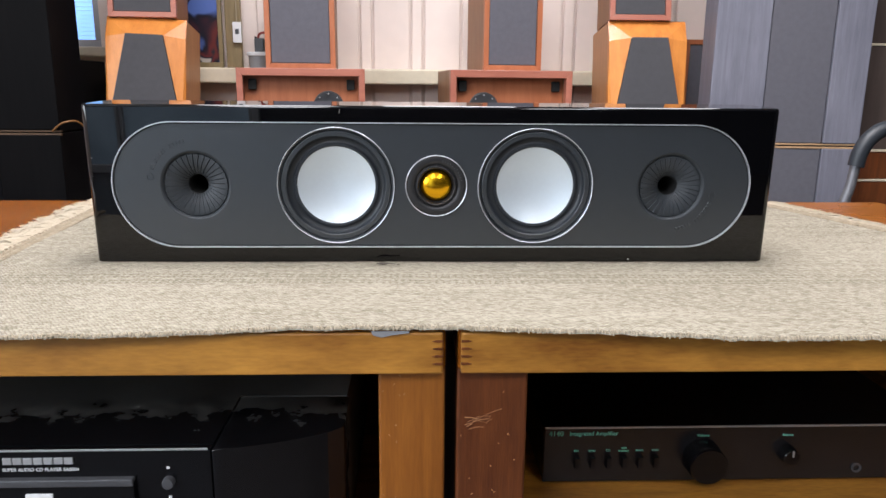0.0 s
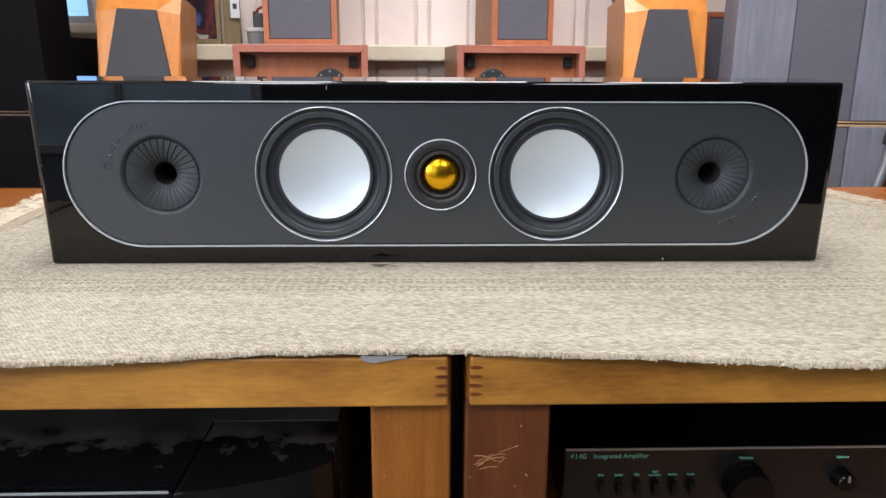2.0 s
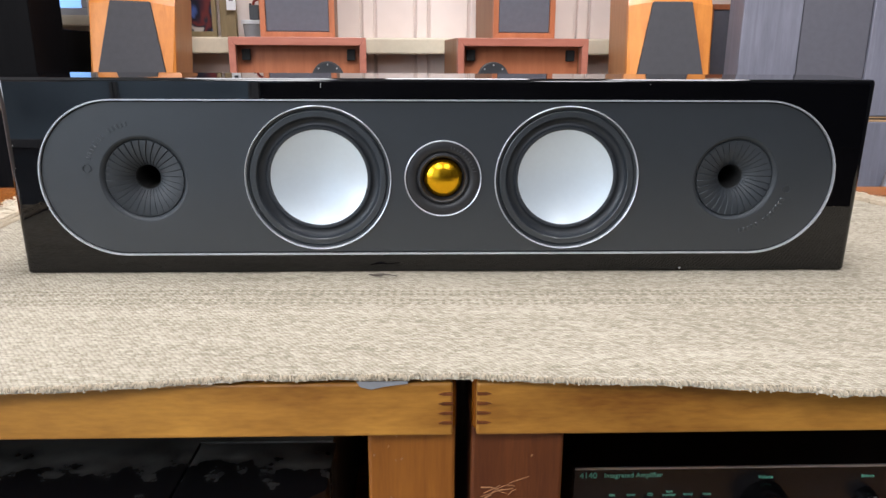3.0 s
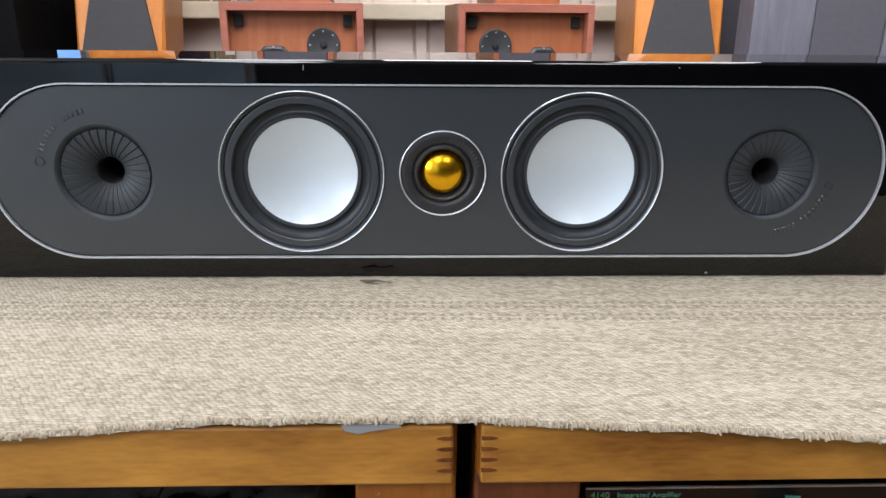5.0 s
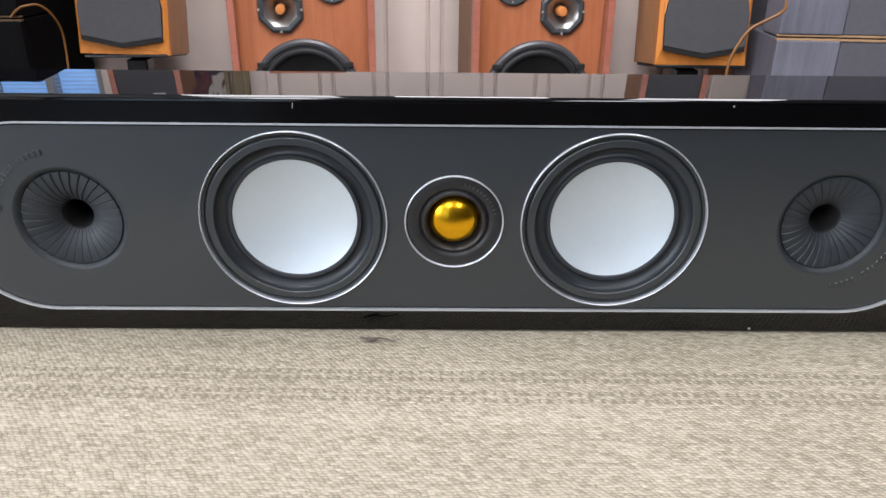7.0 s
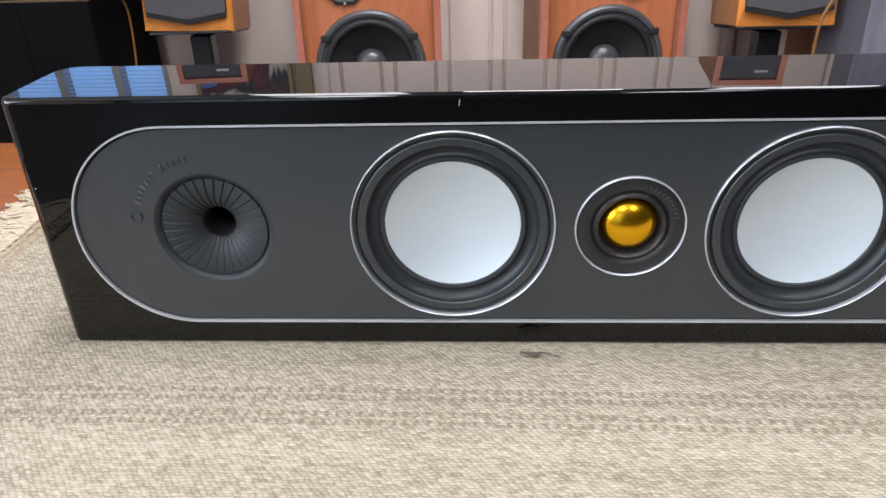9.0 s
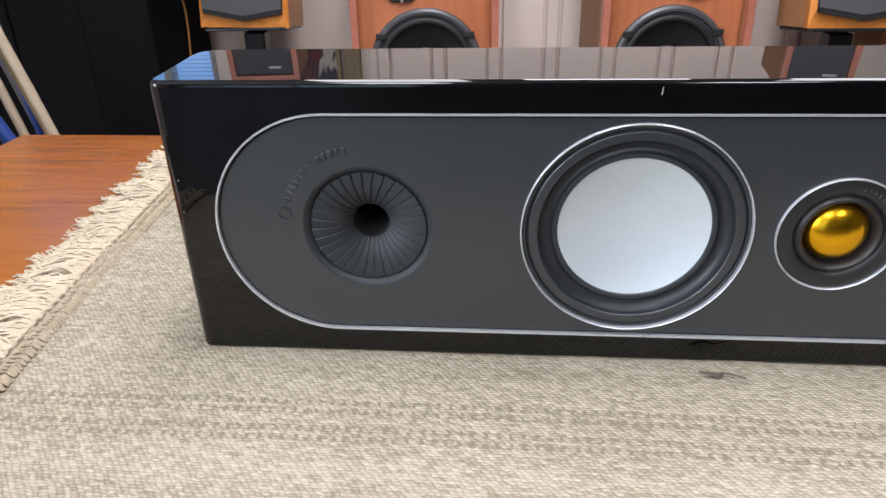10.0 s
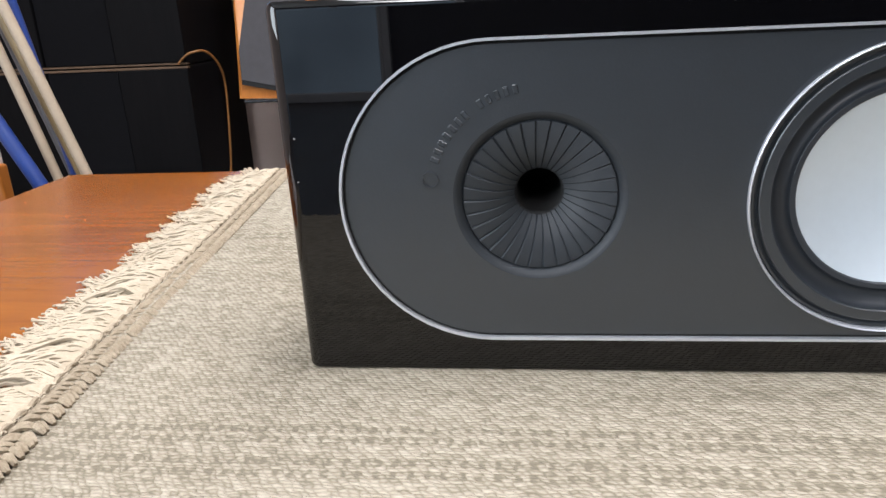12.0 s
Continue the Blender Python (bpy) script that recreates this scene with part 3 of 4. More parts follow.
def centre_speaker():
    H, W, D = 0.1489, 0.3222, 0.0665
    s = thing("centre_loudspeaker", pose(0, 0, 0.6), "gloss black centre loudspeaker with white cones, gold tweeter, on runner", "loudspeaker")
    tilt = pose(0, 0, 0, LEAN_DEG, 0, 0)
    zc = 0.0746

    # cabinet: rounded plan, lofted upwards, open behind the baffle
    def outline(inset, h):
        rf, rb = 0.0055, 0.014
        pts = []
        for cx, cy, r, a0 in ((W - rf, rf, rf, -90), (W - rb, D - rb, rb, 0), (-W + rb, D - rb, rb, 90), (-W + rf, rf, rf, 180)):
            for k in range(9):
                a = radians(a0 + 90 * k / 8)
                k2 = r - min(inset, r * 0.6)
                pts.append((cx + k2 * math.cos(a), cy + k2 * math.sin(a)))
        return [tilt @ Vector((x, y, h)) for x, y in pts]

    bm = bmesh.new()
    rings = []
    for inset, h in ((0.0016, 0.0009), (0.0005, 0.0014), (0, 0.0026), (0, H - 0.003), (0.0003, H - 0.0016), (0.0009, H - 0.0006), (0.0018, H)):
        rings.append([bm.verts.new(p) for p in outline(inset, h)])
    n = len(rings[0])
    for i, (a, b) in enumerate(zip(rings, rings[1:])):
        for k in range(n):
            if i == 2 and k == n - 1:
                continue
            bm.faces.new((a[k], a[(k + 1) % n], b[(k + 1) % n], b[k]))
    bm.faces.new(rings[0][::-1]), bm.faces.new(rings[-1])
    # front: the gap in the wall, filled round the baffle's opening
    lo, hi = rings[2], rings[3]
    a, b, c, d = lo[n - 1], lo[0], hi[0], hi[n - 1]
    edges = [bm.edges.get((a, b)), bm.edges.get((c, d)), bm.edges.new((b, c)) if not bm.edges.get((b, c)) else bm.edges.get((b, c)), bm.edges.new((d, a)) if not bm.edges.get((d, a)) else bm.edges.get((d, a))]
    open_pts = [tilt @ Vector((x, 0.0, z)) for x, z in stadium(0, zc, 0.3004, 0.0588)]
    edges += loop_edges(bm, open_pts)
    bmesh.ops.triangle_fill(bm, use_beauty=True, use_dissolve=False, edges=edges, normal=(0, -1, 0))
    for x in (-0.28, 0.28):
        part("foot", box(x - 0.012, x + 0.012, 0.035, 0.055, 0.0002, 0.0042, 0.001), SATIN_DARK, s, "thin rubber foot")
    cab = part("cabinet", bm, GLOSS, s, "high-gloss black lacquered cabinet with rounded corners", smooth=35)
    for p in cab.data.polygons:
        if abs(p.normal.y) > 0.995 or abs(p.normal.z) > 0.995:
            p.use_smooth = False

    # silver line round the baffle
    def ring_strip(outer, inner, y0, y1):
        bm = bmesh.new()
        n = len(outer)
        loops = []
        for pts, y in ((outer, y1), (outer, y0), (inner, y0), (inner, y1)):
            loops.append([bm.verts.new((x, y, z)) for x, z in pts])
        for a, b in zip(loops, loops[1:]):
            for k in range(n):
                q = (k + 1) % n
                bm.faces.new((a[k], a[q], b[q], b[k]))
        return bm

    part("trim_line", ring_strip(stadium(0, zc, 0.30095, 0.05925), stadium(0, zc, 0.29995, 0.05825), -0.0007, 0.002), CHROME, s, "thin silver trim line", m=tilt)
    dx, px = 0.0941, 0.2242
    holes = [circle_pts(-dx, zc, 0.0548), circle_pts(dx, zc, 0.0548), circle_pts(0, zc, 0.029), circle_pts(-px, zc, 0.0328, 72), circle_pts(px, zc, 0.0328, 72)]
    bm = plate(stadium(0, zc, 0.2987, 0.0570), holes)
    part("baffle", bm, SATIN, s, "satin dark grey front panel", m=tilt @ pose(0, 0.0009, 0))
    part("baffle_gap", ring_strip(stadium(0, zc, 0.29985, 0.05815), stadium(0, zc, 0.2982, 0.0565), 0.0016, 0.003), BLACK, s, m=tilt)

    for x in (-dx, dx):
        dr = part("driver", lathe([(0.0550, 0.001), (0.0549, -0.0005), (0.0546, -0.0008), (0.0542, -0.0005), (0.0539, 0.002)], 96, x=x, z=zc), CHROME, s, "bass driver with silver ring", smooth=True, m=tilt)
        part("driver_frame", lathe([(0.0540, 0.002), (0.0534, 0.0012), (0.0525, 0.0014), (0.0518, 0.0024), (0.0511, 0.0026), (0.0509, 0.0008), (0.0505, 0.0005), (0.0470, 0.0006), (0.0466, 0.0010), (0.0464, 0.004)], 96, x=x, z=zc), SATIN, dr, "flat gasket with a groove round it", smooth=30)
        # inverted half roll between the gasket and the cone's rim
        pr = [(0.0467, 0.0011)]
        for k in range(15):
            a = math.pi * k / 14
            pr.append((0.0429 + 0.0037 * math.cos(a), 0.0014 + 0.0028 * k / 14 + 0.0040 * math.sin(a)))
        pr += [(0.0390, 0.0040), (0.0372, 0.0042), (0.0367, 0.0048), (0.0364, 0.0076)]
        part("surround", lathe(pr, 96, x=x, z=zc), SATIN_DARK, dr, "black rubber surround with an inward roll", smooth=35)
        pr = [(0.0368, 0.0050)] + [(0.0366 * (1 - k / 14), 0.0051 + 0.0085 * (1 - (1 - k / 14) ** 2)) for k in range(15)]
        part("cone", lathe(pr, 96, x=x, z=zc), CONE, dr, "silvery white dished cone", smooth=60)

    tw = part("tweeter", lathe([(0.0292, 0.001), (0.0291, -0.0005), (0.0288, -0.0007), (0.0284, -0.0004), (0.0282, 0.001)], 80, z=zc + 0.0003), CHROME, s, "tweeter with thin silver ring", smooth=True, m=tilt)
    pr = [(0.0284, 0.0008), (0.0278, 0.0003), (0.0235, 0.0003), (0.0212, 0.0008), (0.0203, 0.0018), (0.0199, 0.0022), (0.0193, 0.0012), (0.0185, 0.0001), (0.0176, -0.0001), (0.0168, 0.0006), (0.0162, 0.0032), (0.0155, 0.0064), (0.0146, 0.0068)]
    part("tweeter_plate", lathe(pr, 80, z=zc + 0.0003), BGLOSS2, tw, "satin black plate with a raised rim", smooth=40)
    pr = [(0.0150, 0.0066)] + [(0.0149 * math.cos(a), 0.0064 - 0.0080 * math.sin(a)) for a in (math.pi / 2 * k / 14 for k in range(15))]
    part("dome", lathe(pr, 64, z=zc + 0.0003), GOLD, tw, "shiny gold dome", smooth=60)

    # reflex ports: a ribbed flare of overlapping petals
    for x in (-px, px):
        bm = bmesh.new()
        ribs, sub = 32, 9
        prof = [(0.0329, 0.0009), (0.0320, 0.0011), (0.0311, 0.0017), (0.0303, 0.0028), (0.0294, 0.0040), (0.0289, 0.0026)]
        for k in range(1, 13):
            q = k / 12
            prof.append((0.0286 - 0.0194 * q, 0.0024 + 0.0022 * q + 0.0064 * q ** 3.2))
        rings = []
        for i, (r, y) in enumerate(prof):
            ring = []
            for k in range(ribs * sub):
                f = (k % sub) / sub
                a = 2 * math.pi * (k / (ribs * sub)) + 0.06 + 0.10 * max(0.0, 1 - r / 0.029)
                d = 0.0
                if i >= 5:
                    d = 0.0007 * f * (0.3 + 0.7 * r / 0.029) + (0.00025 if k % sub == sub - 1 else 0.0)
                ring.append(bm.verts.new((x + r * math.cos(a), y + d, zc + r * math.sin(a))))
            rings.append(ring)
        m2 = ribs * sub
        for a, b in zip(rings, rings[1:]):
            for k in range(m2):
                bm.faces.new((a[k], a[(k + 1) % m2], b[(k + 1) % m2], b[k]))
        pt = part("port", bm, PORT, s, "ribbed reflex port", smooth=22, m=tilt)
        part("port_tube", lathe([(0.0096, 0.0106), (0.0091, 0.0112), (0.0088, 0.0132), (0.0088, 0.06), (0, 0.06)], 48, x=x, z=zc), BLACK, pt, smooth=True)

    # raised marks round the ports: a plain bar for each sign, and a ring mark
    bar = None
    for x, base in ((-px, 158), (px, -22)):
        rr = 0.0420
        for k in range(13):
            a = base - 4.67 * k
            if k == 7:
                continue
            ca, sa = math.cos(radians(a)), math.sin(radians(a))
            at = tilt @ Matrix.Translation((x + ca * rr, 0.0002, zc + sa * rr)) @ Matrix.Rotation(radians(90 - a), 4, "Y")
            if bar is None:
                bar = part("embossed_bar", box(-0.0010, 0.0010, 0.0002, 0.0009, -0.0018, 0.0018, 0.00035, 1), SATIN, s, m=at)
            else:
                ob = new("embossed_bar", bar.data)
                ob.parent = s
                ob.matrix_basis = at
        ca, sa = math.cos(radians(base + 11)), math.sin(radians(base + 11))
        part("ring_mark", lathe([(0.0033, 0.0009), (0.0033, 0.0003), (0.0027, 0.0003), (0.0027, 0.0009)], 28, x=x + ca * rr, z=zc + sa * rr), SATIN, s, "small embossed ring", m=tilt)
    bm = bmesh.new()
    for k in range(11):
        a = radians(76 - k * 6.2)
        tube([(0.0236 * math.cos(a), 0.0002, zc + 0.0236 * math.sin(a)), (0.0253 * math.cos(a), 0.0002, zc + 0.0253 * math.sin(a))], 0.0003, 4, bm)
    part("fine_print", bm, GREYMET, tw, "fine grey print")
    # chips along the edges
    for x, z, r in ((0.152, 0.1452, 0.0005), (0.188, 0.0033, 0.0011), (-0.316, 0.10, 0.0005), (-0.3165, 0.083, 0.0004)):
        part("chip", lathe([(r, -0.0002), (r * 0.8, -0.0004), (0, -0.0005)], 5, x=x, z=z), CHIP, s, "small grey chip", m=tilt)
    part("chip", box(-0.0003, 0.0003, -0.0004, 0.001, -0.0018, 0.0016, 0.0002, 1), CHIP, s, "small grey chip", m=tilt @ pose(-0.0892, 0, 0.1440, 0, 6, 0))
    return s


CHIP = material("chipped_lacquer", (0.26, 0.25, 0.24), 0.7, spots=0.3, scale=300)
BGLOSS2 = material("satin_black_tweeter_plate", (0.017, 0.017, 0.019), 0.42, spots=0.1, scale=60)
centre_speaker()


# ---- in the racks ----
def disc_player():
    p = thing("disc_player", pose(-0.305, -0.165, 0.350), "black disc player with curved cheeks and dusty lid, on shelf", "disc player")
    zt, z0 = 0.146, 0.012
    part("front_plate", box(-0.129, 0.129, -0.004, 0.004, z0 + 0.012, zt - 0.001, 0.0008), BGLOSS, p)
    part("bright_edge", box(-0.129, 0.127, -0.005, -0.0035, zt - 0.001, zt + 0.0004, 0.0002), SILVER, p, "bright line along the top")
    for sx in (-1, 1):
        pts = [(sx * 0.1305, -0.006), (sx * 0.138, -0.004), (sx * 0.153, -0.0015), (sx * 0.168, 0.002), (sx * 0.183, 0.007), (sx * 0.200, 0.0135), (sx * 0.215, 0.021), (sx * 0.227, 0.031), (sx * 0.227, 0.09), (sx * 0.1305, 0.09)]
        bm = bmesh.new()
        lo = [bm.verts.new((x, y, z0 + 0.006)) for x, y in pts]
        hi = [bm.verts.new((x, y, zt - 0.0006)) for x, y in pts]
        bm.faces.new(lo[::-1]), bm.faces.new(hi)
        for k in range(len(pts)):
            q = (k + 1) % len(pts)
            bm.faces.new((lo[k], lo[q], hi[q], hi[k]))
        bmesh.ops.bevel(bm, geom=bm.edges[:], offset=0.0008, segments=2, affect="EDGES", profile=0.5)
        part("cheek", bm, DUST, p, "curved black side cheek", smooth=40)
    bm = prism([(-0.129, 0.0045), (0.129, 0.0045), (0.129, 0.092), (0.224, 0.092), (0.224, 0.34), (-0.224, 0.34), (-0.224, 0.092), (-0.129, 0.092)], -zt + 0.0005, -z0)
    bmesh.ops.rotate(bm, verts=bm.verts, cent=(0, 0, 0), matrix=Matrix.Rotation(radians(-90), 3, "X"))
    part("lid", bm, DUST, p, "dusty black lid")
    tr = part("tray", box(-0.075, 0.0712, -0.009, 0.0, 0.085, 0.121, 0.0015), BGLOSS, p, "disc tray with a grey top edge")
    part("tray_edge", box(-0.075, 0.0708, -0.0095, -0.003, 0.1175, 0.1235, 0.001), GREYMET, tr)
    part("tray_badge", box(-0.010, 0.0105, -0.0102, -0.008, 0.1015, 0.1125, 0.0004), WHITE, tr, "small white badge")
    for k in range(7):
        x = -0.0265 + k * 0.0076
        part("logo_bar", box(x, x + 0.0068, -0.0052, -0.0035, 0.1345, 0.1398, 0.0003), SILVER, p)
    writing("SUPER AUDIO CD PLAYER SA8004", 0.0038, pose(-0.0275, -0.0045, 0.1288, 90, 0, 0), WHITE, p)
    for z in (0.119, 0.094):
        part("button", lathe([(0, -0.010), (0.0042, -0.0095), (0.0046, -0.008), (0.0046, 0.0)], 24, x=0.0965, z=z), GREYMET, p, "small round grey button", smooth=True)
        part("button_mark", box(0.0953, 0.0975, -0.0048, -0.0038, z + 0.0105, z + 0.0125), WHITE, p)
    for x in (-0.17, 0.17):
        for y in (0.06, 0.3):
            part("foot", lathe([(0, 0), (0.02, 0), (0.022, 0.013), (0, 0.013)], 20), BLACK, p, m=pose(x, y, 0, 90, 0, 0))


def amplifier():
    W = 0.42
    a = thing("amplifier", pose(0.1125, 0.0, 0.362), "slim black integrated amplifier with green lettering, on the rack shelf", "amplifier")
    part("case", box(0.0, W, 0.003, 0.25, 0.0035, 0.0625, 0.0015), BAMP, a, "matt black metal case")
    part("fascia", box(0.0, W, -0.003, 0.003, 0.003, 0.0645, 0.0008), BAMP, a)
    part("top_edge", box(0.001, W - 0.001, -0.0038, -0.0018, 0.0632, 0.0648), SILVER, a, "thin bright edge")
    writing("4140", 0.0075, pose(0.005, -0.0036, 0.0553, 90, 0, 0), GREEN, a)
    writing("Integrated Amplifier", 0.0062, pose(0.026, -0.0036, 0.0556, 90, 0, 0), GREEN, a)
    for k, word in enumerate(("disc", "tuner", "CD", "tape\nmonitor", "mono", "mute")):
        x = 0.0340 + k * 0.0165
        writing(word, 0.0035, pose(x, -0.0036, 0.0375 + (0.003 if "\n" in word else 0), 90, 0, 0), GREEN, a, align="CENTER")
        bm = prism([(x - 0.0026, 0.021), (x + 0.0026, 0.021), (x + 0.0026, 0.034), (x - 0.0026, 0.034)], -0.011, -0.003, 0.0008)
        part("switch", bm, BGLOSS, a, "small black toggle switch")
    writing("Volume", 0.0042, pose(0.166, -0.0036, 0.053, 90, 0, 0), GREEN, a, align="CENTER")
    writing("Balance", 0.0038, pose(0.2555, -0.0036, 0.053, 90, 0, 0), GREEN, a, align="CENTER")
    part("volume_knob", lathe([(0.0205, -0.003), (0.0195, -0.024), (0.0185, -0.0255), (0, -0.0255)], 48, x=0.166, z=0.030), BGLOSS, a, "large black volume knob", smooth=30)
    part("balance_knob", lathe([(0.0095, -0.003), (0.0085, -0.016), (0.0075, -0.017), (0, -0.017)], 32, x=0.2555, z=0.034), BGLOSS, a, "small black balance knob", smooth=30)
    part("knob_pointer", box(0.2550, 0.2565, -0.0185, -0.0165, 0.036, 0.0425, 0.0004), SILVER, a)
    part("jack", lathe([(0.0052, -0.003), (0.0052, -0.0048), (0.0034, -0.0048), (0.0034, -0.001), (0, -0.001)], 24, x=0.333, z=0.0155), GREYMET, a, "round headphone socket", smooth=30)
    for x in (0.05, W - 0.05):
        for y in (0.03, 0.2):
            part("foot", lathe([(0, 0), (0.012, 0), (0.013, 0.0045), (0, 0.0045)], 16), BLACK, a, m=pose(x, y, 0, 90, 0, 0))


disc_player()
amplifier()


# ---- the loudspeakers along the wall ----
def horn_speaker(m, flip, label):
    """A large three-way floor speaker with its grille off: woofer, round dome and horn driver."""
    W, H, D = 0.408, 0.822, 0.30
    s = thing("floor_loudspeaker", m, label, "loudspeaker", "large three-way floor speakers")
    h = W / 2
    part("cabinet", box(-h, h, 0.09, D, 0.0, H, 0.003), BROWN_SIDE, s)
    for sx in (-1, 1):
        part("side_panel", box(min(sx * h, sx * (h - 0.018)), max(sx * h, sx * (h - 0.018)), 0.03, 0.09, 0.0, H), BROWN_SIDE, s)
    part("top_panel", box(-h + 0.018, h - 0.018, 0.03, 0.09, H - 0.018, H), ROSE, s)
    part("frame_top", prism([(-h, H), (h, H), (h - 0.02, H - 0.024), (-h + 0.02, H - 0.024)], 0.0, 0.03, 0.0015), ROSE, s, "pinkish mitred frame rail")
    part("frame_bottom", prism([(-h, 0), (h, 0), (h - 0.02, 0.024), (-h + 0.02, 0.024)], 0.0, 0.03, 0.0015), ROSE, s, "pinkish mitred frame rail")
    for sx in (-1, 1):
        part("frame_side", prism([(sx * h, 0), (sx * h, H), (sx * (h - 0.02), H - 0.024), (sx * (h - 0.02), 0.024)], 0.0, 0.03, 0.0015), ROSE, s, "reddish mitred frame stile")
    b0, b1, c0, c1 = -h + 0.016, h - 0.016, 0.02, H - 0.02
    bm = plate([(b0, c0), (b1, c0), (b1, c1), (b0, c1)], [circle_pts(0, 0.395, 0.1385), circle_pts(-0.062 * flip, 0.636, 0.052, 32)])
    part("baffle", bm, HORN_WOOD, s, "orange-brown veneered baffle", m=pose(0, 0.048, 0))
    for x in (-h + 0.046, h - 0.046):
        part("grille_catch", box(x - 0.013, x + 0.013, 0.030, 0.048, H - 0.068, H - 0.034, 0.003), BLACK, s, "square black grille catch")
    drop = pose(0, 0.030, 0)
    # woofer with a wide grey rubber ring
    wf = part("woofer", lathe([(0.161, 0.018), (0.159, 0.008), (0.152, 0.003), (0.144, 0.004), (0.141, 0.012), (0.136, 0.012)], 72, x=0.0, z=0.395), GREYMET, s, "twelve-inch woofer with grey rim", smooth=30, m=drop)
    pr = [(0.137, 0.012)] + [(0.126 + 0.010 * math.cos(math.pi * k / 8), 0.013 - 0.008 * math.sin(math.pi * k / 8)) for k in range(9)] + [(0.115, 0.018), (0.045, 0.055)]
    part("woofer_cone", lathe(pr, 72, z=0.395), BLACK2, wf, "black paper cone", smooth=50)
    part("dust_cap", lathe([(0.046, 0.0545)] + [(0.046 * math.cos(a), 0.054 - 0.028 * math.sin(a)) for a in (math.pi / 2 * k / 8 for k in range(9))], 40, z=0.395), DOMEGREY, wf, "shiny grey dust cap", smooth=60)
    for a in (35, 145, 215, 325):
        x, z = 0.152 * math.cos(radians(a)), 0.395 + 0.152 * math.sin(radians(a))
        part("clamp", box(x - 0.014, x + 0.014, -0.001, 0.008, z - 0.008, z + 0.008, 0.002), BLACK2, wf)
    # round midrange
    mx = 0.085 * flip
    md = part("midrange", lathe([(0.050, 0.018), (0.049, 0.010), (0.046, 0.008), (0.030, 0.010), (0.012, 0.014), (0, 0.013)], 48, x=mx, z=0.702), GREYMET2, s, "round dark grey midrange", smooth=40, m=drop)
    part("phase_plug", lathe([(0.010, 0.013), (0.008, 0.006), (0, 0.004)], 24, x=mx, z=0.702), BLACK2, md, smooth=40)
    for a in range(8):
        part("bolt", lathe([(0.0028, 0.009), (0.0025, 0.0068), (0, 0.0066)], 8, x=mx + 0.040 * math.cos(a * math.pi / 4), z=0.702 + 0.040 * math.sin(a * math.pi / 4)), SILVER, md)
    # eight-sided horn tweeter
    hx = -0.062 * flip
    ang = [math.pi / 8 + math.pi / 4 * k for k in range(8)]
    bm = bmesh.new()
    ring = [[bm.verts.new((hx + r * math.cos(a), y, 0.636 + r * math.sin(a))) for a in ang] for r, y in ((0.069, 0.018), (0.067, 0.008))]
    inner = [[bm.verts.new((hx + r * math.cos(a), y, 0.636 + r * math.sin(a))) for a in ang] for r, y in ((0.060, 0.004), (0.050, 0.006))]
    loops = ring + inner
    for a, b in zip(loops, loops[1:]):
        for k in range(8):
            bm.faces.new((a[k], a[(k + 1) % 8], b[(k + 1) % 8], b[k]))
    hn = part("horn_tweeter", bm, GREYMET2, s, "eight-sided horn tweeter", m=drop)
    part("horn_throat", lathe([(0.0515, 0.0055), (0.046, 0.008), (0.036, 0.016), (0.026, 0.03), (0.016, 0.05), (0, 0.05)], 40, x=hx, z=0.636), HORNMET, hn, "shiny grey horn", smooth=50)
    part("horn_plug", lathe([(0.0145, 0.05), (0.0145, 0.012), (0.012, 0.006), (0, 0.004)], 24, x=hx, z=0.636), PLUG, hn, "orange phase plug", smooth=40)
    for a in range(4):
        part("bolt", lathe([(0.004, 0.006), (0.0036, 0.002), (0, 0.0018)], 8, x=hx + 0.060 * math.cos(a * math.pi / 2), z=0.636 + 0.060 * math.sin(a * math.pi / 2)), SILVER, hn)
    return s


BLACK2 = material("black_paper_cone", (0.012, 0.012, 0.013), 0.6, spots=0.25, scale=30)
DOMEGREY = material("shiny_grey_cap", (0.07, 0.07, 0.075), 0.28, 0.2, spots=0.1)
GREYMET2 = material("dark_grey_casting", (0.055, 0.057, 0.062), 0.45, 0.2, spots=0.15)
HORNMET = material("horn_metal", (0.30, 0.29, 0.28), 0.3, 0.8, spots=0.15)
PLUG = material("orange_plug", (0.62, 0.22, 0.06), 0.4, spots=0.1)
horn_speaker(pose(-0.3865, 1.712, 0, 0, 0, 6), 1, "teak floor speaker with bared woofer and horn, on the floor")
horn_speaker(pose(0.297, 1.72, 0, 0, 0, 6), -1, "teak floor speaker with bared woofer and horn, on the floor")


